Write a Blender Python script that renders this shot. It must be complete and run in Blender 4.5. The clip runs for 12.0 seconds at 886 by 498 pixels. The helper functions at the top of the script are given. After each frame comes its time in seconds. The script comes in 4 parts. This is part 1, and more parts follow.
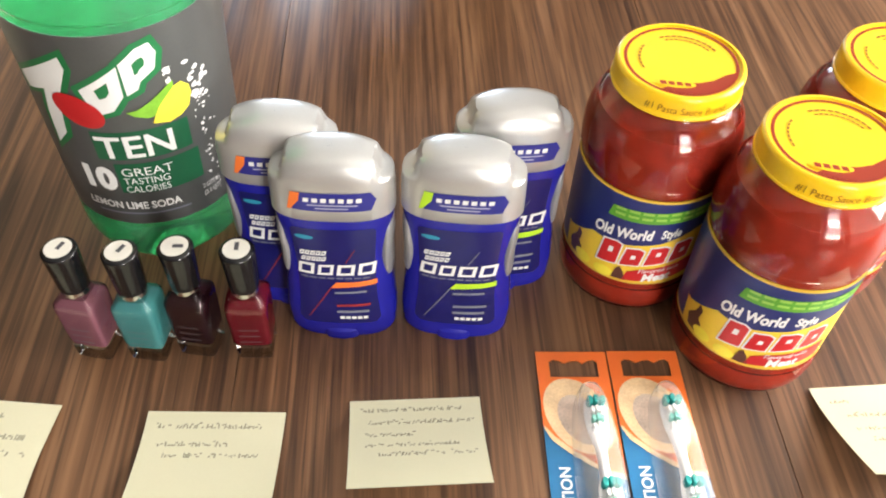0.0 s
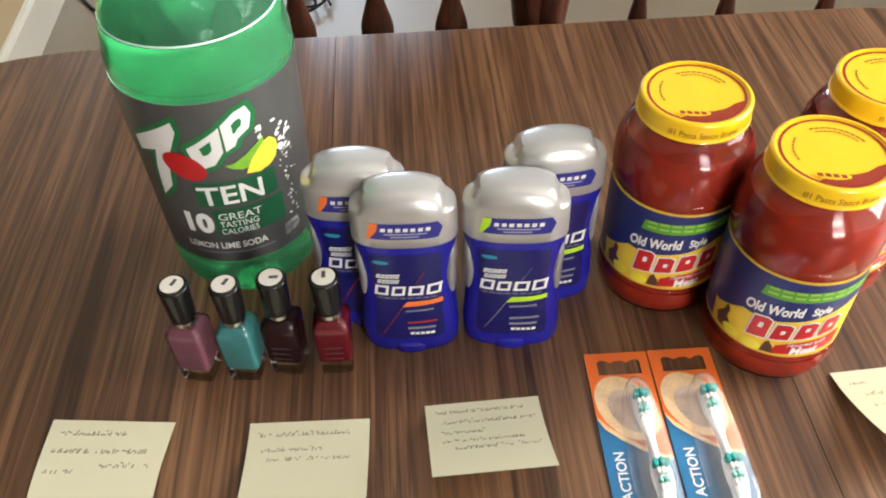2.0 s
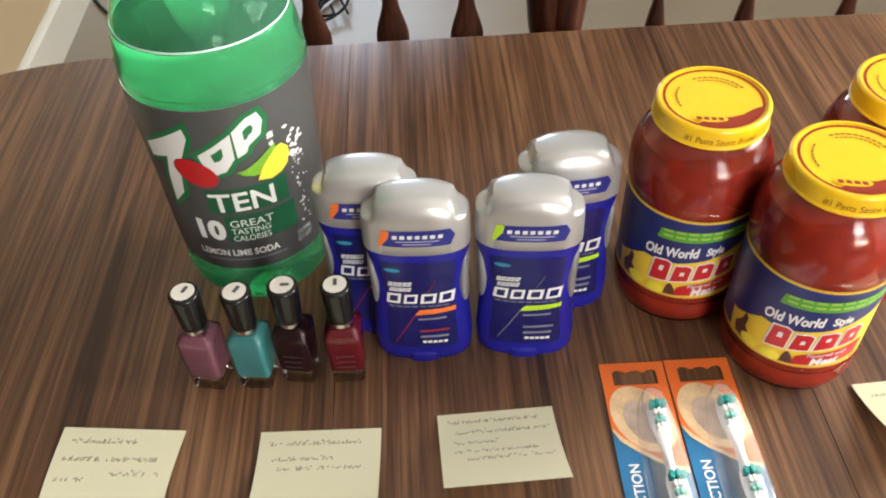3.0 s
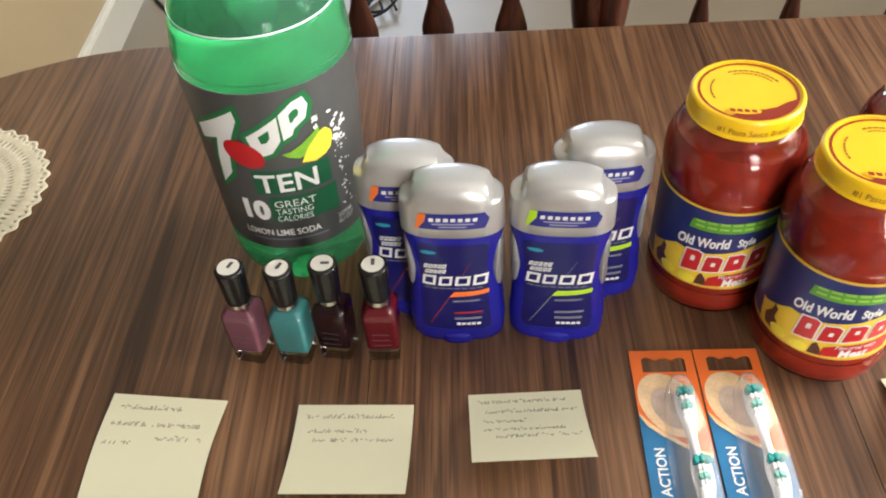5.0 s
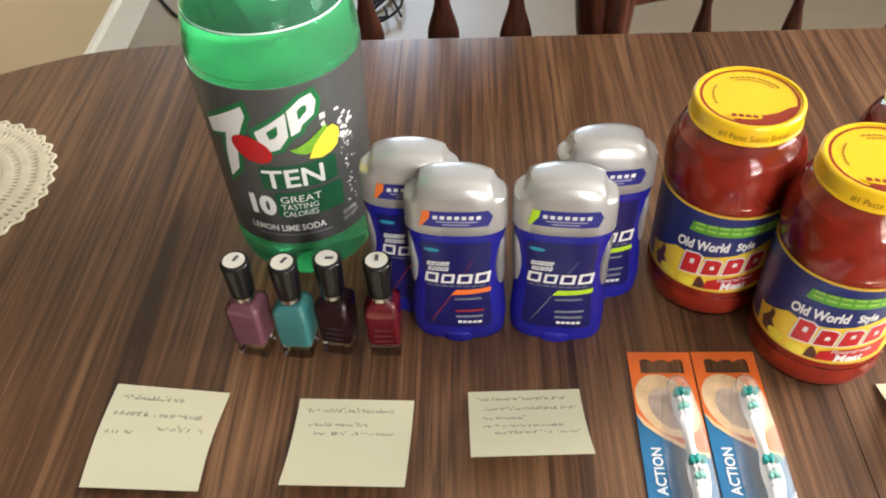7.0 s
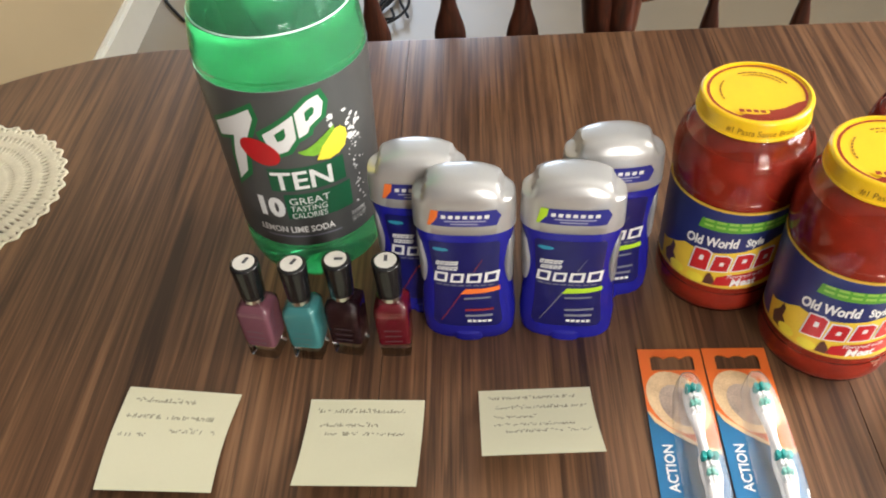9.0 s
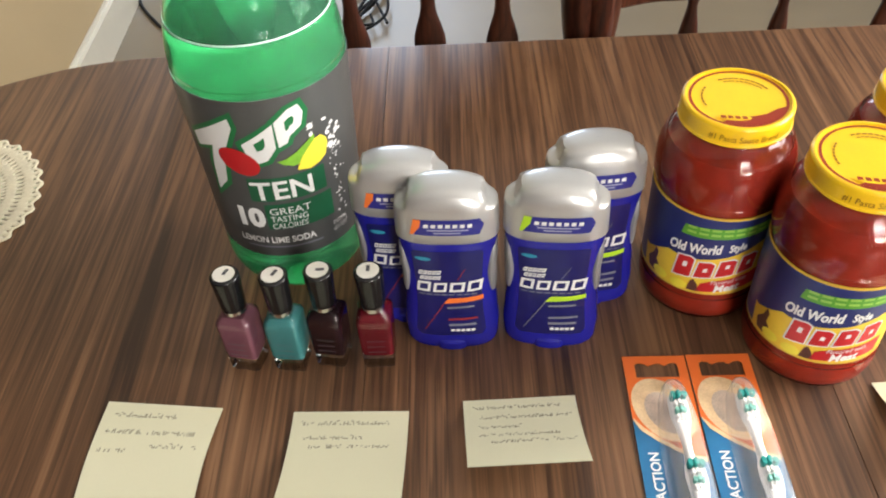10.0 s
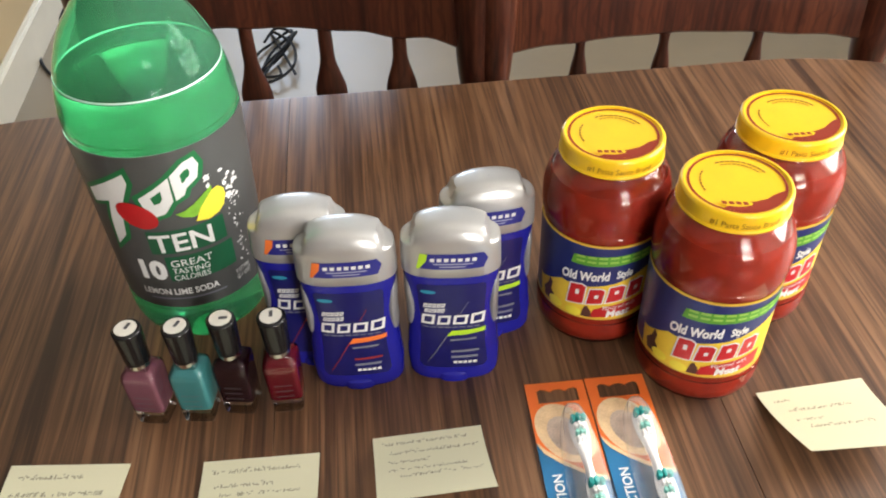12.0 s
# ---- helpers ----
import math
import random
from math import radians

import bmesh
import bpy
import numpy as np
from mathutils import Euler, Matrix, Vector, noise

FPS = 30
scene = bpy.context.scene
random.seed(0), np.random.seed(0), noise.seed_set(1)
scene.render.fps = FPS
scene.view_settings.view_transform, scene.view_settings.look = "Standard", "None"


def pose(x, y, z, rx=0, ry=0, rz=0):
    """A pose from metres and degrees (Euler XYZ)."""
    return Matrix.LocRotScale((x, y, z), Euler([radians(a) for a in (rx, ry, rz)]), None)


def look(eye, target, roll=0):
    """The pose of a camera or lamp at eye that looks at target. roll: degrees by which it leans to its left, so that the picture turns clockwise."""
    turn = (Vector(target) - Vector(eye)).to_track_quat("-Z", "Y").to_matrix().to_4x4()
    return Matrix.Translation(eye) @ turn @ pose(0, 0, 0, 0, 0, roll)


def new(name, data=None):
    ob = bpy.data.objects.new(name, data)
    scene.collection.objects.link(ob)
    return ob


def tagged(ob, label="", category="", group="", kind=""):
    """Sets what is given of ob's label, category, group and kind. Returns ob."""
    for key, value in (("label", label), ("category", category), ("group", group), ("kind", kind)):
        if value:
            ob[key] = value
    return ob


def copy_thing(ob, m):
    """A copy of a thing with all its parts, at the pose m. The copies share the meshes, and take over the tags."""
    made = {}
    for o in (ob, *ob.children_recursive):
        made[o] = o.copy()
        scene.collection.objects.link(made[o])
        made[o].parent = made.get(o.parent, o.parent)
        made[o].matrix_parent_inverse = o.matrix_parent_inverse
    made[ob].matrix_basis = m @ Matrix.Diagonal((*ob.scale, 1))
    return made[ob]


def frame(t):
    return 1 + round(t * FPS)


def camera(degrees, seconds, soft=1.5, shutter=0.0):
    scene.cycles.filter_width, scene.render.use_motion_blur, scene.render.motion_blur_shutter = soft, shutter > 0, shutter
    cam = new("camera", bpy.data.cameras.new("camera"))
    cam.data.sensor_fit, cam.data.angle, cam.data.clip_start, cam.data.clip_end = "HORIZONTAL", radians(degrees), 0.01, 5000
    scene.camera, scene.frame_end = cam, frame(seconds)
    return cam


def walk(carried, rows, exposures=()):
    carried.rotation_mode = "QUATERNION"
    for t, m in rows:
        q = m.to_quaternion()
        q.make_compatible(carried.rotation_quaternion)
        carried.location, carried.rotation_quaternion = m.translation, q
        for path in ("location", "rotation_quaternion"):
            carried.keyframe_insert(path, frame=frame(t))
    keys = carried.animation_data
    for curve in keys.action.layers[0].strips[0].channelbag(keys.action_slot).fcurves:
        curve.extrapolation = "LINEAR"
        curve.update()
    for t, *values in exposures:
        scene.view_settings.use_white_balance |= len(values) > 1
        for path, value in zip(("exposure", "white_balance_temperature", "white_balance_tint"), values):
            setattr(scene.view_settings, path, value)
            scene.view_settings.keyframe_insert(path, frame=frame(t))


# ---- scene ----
cam = camera(55.33, 12.0, soft=2.0)
PATH = [
    (0, (-0.0027, 0.0651, 1.1723), (-0.0001, 0.7297, 0.4251), 2.74),
    (0.5, (-0.0035, 0.0439, 1.1979), (-0.0024, 0.7142, 0.4558), 2.03),
    (1, (-0.0147, 0.0372, 1.2053), (-0.0099, 0.7095, 0.4650), 0.79),
    (1.5, (-0.0220, 0.0258, 1.2155), (-0.0276, 0.7083, 0.4847), 0.02),
    (2, (-0.0277, 0.0108, 1.2181), (-0.0454, 0.7055, 0.4990), -1.80),
    (2.5, (-0.0332, 0.0109, 1.2140), (-0.0147, 0.6952, 0.4851), -1.91),
    (3, (-0.0245, 0.0145, 1.2133), (-0.0634, 0.7163, 0.5020), -2.90),
    (3.5, (-0.0239, 0.0139, 1.2195), (-0.0940, 0.6953, 0.4910), -3.66),
    (5.5, (-0.0169, -0.0085, 1.2180), (-0.1082, 0.6953, 0.5136), -4.38),
    (6, (-0.0164, -0.0096, 1.2184), (-0.1015, 0.6970, 0.5159), -4.98),
    (6.5, (-0.0198, -0.0135, 1.2164), (-0.1037, 0.6960, 0.5168), -4.59),
    (7, (-0.0207, -0.0144, 1.2187), (-0.1088, 0.6913, 0.5157), -3.02),
    (9, (-0.0196, -0.0154, 1.2188), (-0.1198, 0.6898, 0.5168), -4.43),
    (9.5, (-0.0195, -0.0116, 1.2212), (-0.1168, 0.6998, 0.5252), -5.04),
    (10, (-0.0210, -0.0101, 1.2176), (-0.0993, 0.7006, 0.5185), -3.78),
    (10.5, (-0.0200, -0.0125, 1.2170), (-0.0386, 0.7226, 0.5393), -0.75),
    (11, (-0.0116, -0.0212, 1.2264), (-0.0290, 0.7320, 0.5689), -2.63),
    (11.5, (-0.0092, -0.0239, 1.2277), (-0.0040, 0.7184, 0.5576), -2.14),
    (12, (-0.0037, -0.0259, 1.2273), (0.0082, 0.7219, 0.5634), -2.06),
]
walk(cam, [(t, look(eye, target, roll)) for t, eye, target, roll in PATH],
     exposures=((0.0, 0.34), (0.4, 0.03), (0.8, -0.06), (5.5, -0.05), (10.2, -0.05), (10.8, -0.17), (11.4, -0.13), (12.0, -0.09)))

T = 0.75  # table height

# ---- light ----
world = bpy.data.worlds.new("sky")
scene.world = world
world.use_nodes = True
_n, _l = world.node_tree.nodes, world.node_tree.links
_sky = _n.new("ShaderNodeTexSky")
_sky.sky_type, _sky.sun_disc = "NISHITA", False
_sky.sun_elevation, _sky.sun_rotation = radians(38), radians(70)
_l.new(_sky.outputs[0], _n["Background"].inputs[0])
_n["Background"].inputs[1].default_value = 0.12


def area_lamp(name, eye, target, w, h, watts, colour):
    d = bpy.data.lights.new(name, "AREA")
    d.shape, d.size, d.size_y, d.energy, d.color = "RECTANGLE", w, h, watts, colour
    ob = new(name, d)
    ob.matrix_world = look(eye, target)
    return ob


# windows behind the camera, on the far left and on the right
for z0 in (1.08, 1.86):
    area_lamp("window_light", (0.78, -1.24, z0), (0.85, 0.4, z0 - 0.55), 0.52, 0.26, 17, (1.0, 0.94, 0.88))
for z0 in (1.20, 1.78):
    area_lamp("window_light", (-0.75, 4.52, z0), (-0.75, 0, z0 + 1.0), 1.0, 0.50, 34, (0.66, 0.80, 1.0))
for z0 in (1.20, 1.78):
    area_lamp("window_light", (1.53, 0.55, z0), (0, 0.3, z0 - 0.6), 0.95, 0.50, 26, (1.0, 0.96, 0.91))


# ---- materials ----
def nodes_of(name):
    m = bpy.data.materials.new(name)
    m.use_nodes = True
    return m, m.node_tree.nodes, m.node_tree.links, m.node_tree.nodes["Principled BSDF"]


def plain(name, colour, rough=0.4, metal=0.0, var=0.12, scale=40.0, bump=0.0, fine=900.0, coat=0.0, spec=0.5):
    """A surface with a soft large variation, a fine grain and a slight relief."""
    m, n, l, p = nodes_of(name)
    co = n.new("ShaderNodeTexCoord")
    a, b = n.new("ShaderNodeTexNoise"), n.new("ShaderNodeTexNoise")
    a.inputs["Scale"].default_value, b.inputs["Scale"].default_value = scale, fine
    a.inputs["Detail"].default_value = 4
    l.new(co.outputs["Object"], a.inputs["Vector"])
    l.new(co.outputs["Object"], b.inputs["Vector"])
    mix = n.new("ShaderNodeMix")
    mix.data_type = "FLOAT"
    mix.inputs[0].default_value = 0.35
    l.new(a.outputs[0], mix.inputs[2])
    l.new(b.outputs[0], mix.inputs[3])
    ramp = n.new("ShaderNodeValToRGB")
    lo, hi = [max(0.0, c * (1 - var)) for c in colour], [min(1.0, c * (1 + var)) for c in colour]
    ramp.color_ramp.elements[0].position, ramp.color_ramp.elements[1].position = 0.3, 0.7
    ramp.color_ramp.elements[0].color, ramp.color_ramp.elements[1].color = (*lo, 1), (*hi, 1)
    l.new(mix.outputs[0], ramp.inputs[0])
    l.new(ramp.outputs[0], p.inputs["Base Color"])
    p.inputs["Roughness"].default_value, p.inputs["Metallic"].default_value = rough, metal
    p.inputs["Coat Weight"].default_value = coat
    p.inputs["Specular IOR Level"].default_value = spec
    if bump:
        bp = n.new("ShaderNodeBump")
        bp.inputs["Strength"].default_value, bp.inputs["Distance"].default_value = bump, 0.001
        l.new(mix.outputs[0], bp.inputs["Height"])
        l.new(bp.outputs[0], p.inputs["Normal"])
    return m


def clear(name, colour, rough=0.02, ior=1.45):
    m, n, l, p = nodes_of(name)
    p.inputs["Base Color"].default_value = (*colour, 1)
    p.inputs["Transmission Weight"].default_value = 1.0
    p.inputs["Roughness"].default_value, p.inputs["IOR"].default_value = rough, ior
    return m


def wood(name, dark, mid, light, rough, grain=(16, 1.1, 16), streak=(120, 3.0, 120), axis_turn=0.0, lines=0.75, fine=0.44, pores=0.62):
    m, n, l, p = nodes_of(name)
    co, mp, mp2 = n.new("ShaderNodeTexCoord"), n.new("ShaderNodeMapping"), n.new("ShaderNodeMapping")
    mp.inputs["Scale"].default_value, mp2.inputs["Scale"].default_value = grain, streak
    mp.inputs["Rotation"].default_value = mp2.inputs["Rotation"].default_value = (0, 0, axis_turn)
    a, b, c = (n.new("ShaderNodeTexNoise") for _ in range(3))
    a.inputs["Detail"].default_value, a.inputs["Distortion"].default_value = 5, 1.1
    b.inputs["Detail"].default_value = 6
    a.inputs["Scale"].default_value = b.inputs["Scale"].default_value = 1.0
    c.inputs["Scale"].default_value = 3.0
    for mpx, t in ((mp, a), (mp2, b)):
        l.new(co.outputs["Object"], mpx.inputs["Vector"])
        l.new(mpx.outputs[0], t.inputs["Vector"])
    l.new(co.outputs["Object"], c.inputs["Vector"])
    big, mp3 = n.new("ShaderNodeTexNoise"), n.new("ShaderNodeMapping")
    mp3.inputs["Scale"].default_value = [q * 0.30 for q in grain]
    big.inputs["Scale"].default_value, big.inputs["Detail"].default_value, big.inputs["Distortion"].default_value = 1.0, 3, 0.6
    l.new(co.outputs["Object"], mp3.inputs["Vector"])
    l.new(mp3.outputs[0], big.inputs["Vector"])
    m0 = n.new("ShaderNodeMix")
    m0.data_type = "FLOAT"
    m0.inputs[0].default_value = 0.35
    l.new(a.outputs[0], m0.inputs[2])
    l.new(big.outputs[0], m0.inputs[3])
    mix = n.new("ShaderNodeMix")
    mix.data_type = "FLOAT"
    mix.inputs[0].default_value = fine
    l.new(m0.outputs[0], mix.inputs[2])
    l.new(b.outputs[0], mix.inputs[3])
    ramp = n.new("ShaderNodeValToRGB")
    e = ramp.color_ramp.elements
    e[0].position, e[0].color = 0.37, (*dark, 1)
    e[1].position, e[1].color = 0.62, (*light, 1)
    k = e.new(0.49)
    k.color = (*mid, 1)
    l.new(mix.outputs[0], ramp.inputs[0])
    pore, mp4, pr, mul = n.new("ShaderNodeTexNoise"), n.new("ShaderNodeMapping"), n.new("ShaderNodeMapRange"), n.new("ShaderNodeMix")
    mp4.inputs["Scale"].default_value = [q * 1.9 for q in streak]
    pore.inputs["Scale"].default_value, pore.inputs["Detail"].default_value = 1.0, 2
    l.new(co.outputs["Object"], mp4.inputs["Vector"])
    l.new(mp4.outputs[0], pore.inputs["Vector"])
    pr.inputs[1].default_value, pr.inputs[2].default_value, pr.inputs[3].default_value, pr.inputs[4].default_value = 0.54, 0.66, 0.0, pores
    l.new(pore.outputs[0], pr.inputs[0])
    mul.data_type = "RGBA"
    mul.inputs[7].default_value = (*dark, 1)
    l.new(pr.outputs[0], mul.inputs[0])
    l.new(ramp.outputs[0], mul.inputs[6])
    wave, mp5, wr, gap = n.new("ShaderNodeTexWave"), n.new("ShaderNodeMapping"), n.new("ShaderNodeMapRange"), n.new("ShaderNodeMix")
    wave.wave_type, wave.bands_direction = "BANDS", "X"
    mp5.inputs["Scale"].default_value = (1.0, grain[1] / grain[0], 1.0)
    wave.inputs["Scale"].default_value, wave.inputs["Distortion"].default_value = grain[0] * 0.62, 9.0
    wave.inputs["Detail"].default_value, wave.inputs["Detail Scale"].default_value = 3.0, 1.0
    l.new(co.outputs["Object"], mp5.inputs["Vector"])
    l.new(mp5.outputs[0], wave.inputs["Vector"])
    wr.inputs[1].default_value, wr.inputs[2].default_value, wr.inputs[3].default_value, wr.inputs[4].default_value = 0.30, 0.04, 0.0, lines
    l.new(wave.outputs["Fac"], wr.inputs[0])
    thin = n.new("ShaderNodeMath")
    thin.operation = "MULTIPLY"
    l.new(wr.outputs[0], thin.inputs[0])
    l.new(b.outputs[0], thin.inputs[1])
    gap.data_type = "RGBA"
    gap.inputs[7].default_value = (*dark, 1)
    l.new(thin.outputs[0], gap.inputs[0])
    l.new(mul.outputs[2], gap.inputs[6])
    l.new(gap.outputs[2], p.inputs["Base Color"])
    rr = n.new("ShaderNodeMapRange")
    rr.inputs[3].default_value, rr.inputs[4].default_value = rough - 0.06, rough + 0.08
    l.new(c.outputs[0], rr.inputs[0])
    l.new(rr.outputs[0], p.inputs["Roughness"])
    bp = n.new("ShaderNodeBump")
    bp.inputs["Strength"].default_value, bp.inputs["Distance"].default_value = 0.12, 0.0006
    l.new(b.outputs[0], bp.inputs["Height"])
    l.new(bp.outputs[0], p.inputs["Normal"])
    return m


TABLE_WOOD = wood("walnut_laminate", (0.034, 0.0150, 0.0080), (0.150, 0.073, 0.035), (0.245, 0.128, 0.063), 0.40, (44, 2.3, 44), (260, 5.0, 260), fine=0.34, pores=0.58)
CHAIR_WOOD = wood("cherry_stained_wood", (0.022, 0.007, 0.005), (0.074, 0.020, 0.0105), (0.120, 0.036, 0.017), 0.28, (30, 30, 2), (160, 160, 5))
WALL = plain("tan_wall_paint", (0.55, 0.42, 0.24), 0.7, var=0.05, scale=3, bump=0.1)
# dark brown for unseen walls, chosen to weaken bounced light on the left
DIM_WALL = plain("dark_bounce_cutting_wall", (0.17, 0.125, 0.09), 0.6, var=0.2, scale=4, bump=0.1)
WHITE_WALL = plain("off_white_wall_paint", (0.74, 0.71, 0.66), 0.7, var=0.04, scale=3, bump=0.1)
CEILING = plain("white_ceiling_paint", (0.8, 0.79, 0.77), 0.8, var=0.03, scale=3)
TRIM = plain("cream_gloss_paint", (0.74, 0.70, 0.58), 0.35, var=0.06, scale=8)
FLOOR = plain("beige_vinyl", (0.23, 0.18, 0.115), 0.45, var=0.08, scale=5, bump=0.05)
PET = clear("green_plastic", (0.34, 0.80, 0.54), 0.02, 1.15)
PET.node_tree.nodes["Principled BSDF"].inputs["Transmission Weight"].default_value = 0.94
# pale colour of the meniscus highlight
MENISCUS_GLINT = plain("pale_meniscus_glint", (0.72, 0.90, 0.84), 0.25, var=0.05)
SODA = clear("green_tinted_soda", (0.74, 0.98, 0.84), 0.0, 1.33)
BACKING = plain("pale_label_backing", (0.58, 0.62, 0.58), 0.6, var=0.5, scale=55, fine=400)
GREEN_CAP = plain("green_cap_plastic", (0.02, 0.42, 0.12), 0.35)
GREY_LABEL = plain("grey_label_film", (0.075, 0.078, 0.077), 0.36, var=0.1, scale=25)
WHITE_INK = plain("white_ink", (0.78, 0.79, 0.78), 0.4, var=0.04)
GREEN_INK = plain("deep_green_ink", (0.015, 0.17, 0.055), 0.4, var=0.06)
DARK_GREEN_INK = plain("dark_green_ink", (0.012, 0.10, 0.045), 0.4, var=0.06)
RED_INK = plain("red_ink", (0.5, 0.015, 0.02), 0.35, var=0.08)
LIME_INK = plain("lime_ink", (0.20, 0.45, 0.04), 0.4, var=0.2, scale=120)
LEMON_INK = plain("lemon_ink", (0.85, 0.72, 0.06), 0.4, var=0.08, scale=120)
SILVER = plain("silver_plastic", (0.56, 0.56, 0.55), 0.30, metal=0.55, var=0.04)
GRIP = plain("grey_satin_plastic", (0.30, 0.30, 0.31), 0.4, metal=0.3, var=0.05)
BLUE = plain("royal_blue_plastic", (0.014, 0.015, 0.29), 0.26, var=0.06)
NAVY = plain("navy_label_film", (0.009, 0.010, 0.110), 0.28, var=0.15, scale=60)
PANEL_BLUE = plain("blue_label_film", (0.022, 0.024, 0.22), 0.33, var=0.06)
ORANGE_INK = plain("orange_ink", (0.85, 0.19, 0.035), 0.4, var=0.05)
YELLOW_GREEN_INK = plain("yellow_green_ink", (0.45, 0.72, 0.03), 0.4, var=0.05)
PALE_INK = plain("pale_lavender_ink", (0.42, 0.43, 0.60), 0.45, var=0.05)
TEAL_INK = plain("teal_ink", (0.03, 0.28, 0.42), 0.4)
DIM_RED = plain("dim_red_ink", (0.30, 0.03, 0.03), 0.45)
GREY_INK = plain("grey_ink", (0.20, 0.21, 0.26), 0.45)
GLASS = clear("clear_glass", (0.97, 0.98, 0.97), 0.0, 1.47)
SAUCE = plain("tomato_sauce", (0.20, 0.014, 0.005), 0.6, var=0.35, scale=70, bump=0.3, fine=500, spec=0.1)
LID_YELLOW = plain("yellow_enamel", (0.92, 0.58, 0.014), 0.28, var=0.05, scale=60, coat=0.2)
LID_RED = plain("dark_red_enamel", (0.30, 0.03, 0.01), 0.35, var=0.08)
LABEL_BLUE = plain("navy_paper", (0.018, 0.028, 0.14), 0.35, var=0.12, scale=50)
LABEL_YELLOW = plain("yellow_paper", (0.82, 0.58, 0.05), 0.38, var=0.10, scale=50)
LABEL_GREEN = plain("green_paper", (0.10, 0.34, 0.03), 0.38, var=0.12, scale=50)
LABEL_GOLD = plain("gold_line", (0.72, 0.47, 0.06), 0.35)
LABEL_RED = plain("red_paper", (0.52, 0.02, 0.025), 0.35, var=0.1, scale=60)
BROWN_INK = plain("brown_ink", (0.10, 0.04, 0.03), 0.4, var=0.4, scale=150)
BLACK = plain("black_plastic", (0.008, 0.008, 0.009), 0.18, var=0.1)
CHROME = plain("chrome_foil", (0.7, 0.69, 0.66), 0.18, metal=1.0)
STICKER = plain("white_sticker", (0.72, 0.70, 0.64), 0.5, var=0.04)
DARK_INK = plain("dark_ink", (0.06, 0.06, 0.07), 0.5)
NOTE = plain("pale_yellow_paper", (0.67, 0.655, 0.47), 0.75, var=0.03, scale=12, bump=0.05)
PENCIL = plain("pencil_grey", (0.33, 0.315, 0.225), 0.8, var=0.25, scale=200)
CARD_ORANGE = plain("orange_card", (0.82, 0.17, 0.03), 0.4, var=0.06)
CARD_PEACH = plain("peach_card", (0.86, 0.58, 0.34), 0.4, var=0.3, scale=45)
# brown print, paled to grey-cream for the blister's whitish glare
CARD_HAZED = plain("hazed_brown_card_print", (0.60, 0.47, 0.38), 0.4, var=0.35, scale=60)
CARD_BLUE = plain("blue_card", (0.018, 0.15, 0.32), 0.4, var=0.12)
BLISTER = clear("clear_blister_with_glare_haze", (0.96, 0.96, 0.96), 0.10, 1.08)
BLISTER.node_tree.nodes["Principled BSDF"].inputs["Coat Weight"].default_value = 0.5
# the rest is diffuse white, imitating the hazy glare on the clear plastic
BLISTER.node_tree.nodes["Principled BSDF"].inputs["Transmission Weight"].default_value = 0.93
BRUSH_WHITE = plain("white_brush_plastic", (0.78, 0.78, 0.77), 0.35)
BRISTLE_TEAL = plain("teal_bristles", (0.01, 0.26, 0.24), 0.6, var=0.3, bump=0.5)
BRISTLE_PALE = plain("pale_teal_bristles", (0.22, 0.52, 0.45), 0.6, var=0.3, bump=0.5)
CORD = plain("black_rubber", (0.008, 0.008, 0.009), 0.7, spec=0.2)
LACE = plain("cream_cotton", (0.70, 0.635, 0.46), 0.9, var=0.12, scale=60, bump=0.5, fine=1500)


# ---- mesh helpers ----
def thing(name, m, label, category, group=""):
    ob = new(name)
    ob.empty_display_size = 0.02
    ob.matrix_basis = m
    return tagged(ob, label, category, group)


def part(name, bm, material, parent=None, label="", smooth=True):
    bmesh.ops.recalc_face_normals(bm, faces=bm.faces[:])
    me = bpy.data.meshes.new(name)
    bm.to_mesh(me)
    bm.free()
    me.materials.append(material)
    if smooth:
        for f in me.polygons:
            f.use_smooth = True
        me.set_sharp_from_angle(angle=radians(38))
    ob = new(name, me)
    if parent:
        ob.parent = parent
    return tagged(ob, label)


def structure(name, bm, material, label, category):
    return tagged(part(name, bm, material, None, "", False), label, category, kind="structure")


def box(x0, x1, y0, y1, z0, z1, bevel=0.0, seg=2):
    bm = bmesh.new()
    bmesh.ops.create_cube(bm, size=1)
    for v in bm.verts:
        v.co = ((x0 + x1) / 2 + v.co.x * (x1 - x0), (y0 + y1) / 2 + v.co.y * (y1 - y0), (z0 + z1) / 2 + v.co.z * (z1 - z0))
    if bevel:
        bmesh.ops.bevel(bm, geom=bm.edges[:], offset=bevel, segments=seg, affect="EDGES")
    return bm


def loft(rings, cap=True):
    """Closed rings of equal length, skinned one to the next."""
    bm = bmesh.new()
    vs = [[bm.verts.new(p) for p in r] for r in rings]
    n = len(vs[0])
    for a, b in zip(vs, vs[1:]):
        for i in range(n):
            bm.faces.new((a[i], a[(i + 1) % n], b[(i + 1) % n], b[i]))
    if cap:
        bm.faces.new(vs[0][::-1])
        bm.faces.new(vs[-1])
    return bm


def circle(r, z, n=64):
    return [(r * math.cos(2 * math.pi * i / n), r * math.sin(2 * math.pi * i / n), z) for i in range(n)]


def lathe(profile, n=64, cap=True):
    return loft([circle(r, z, n) for r, z in profile], cap)


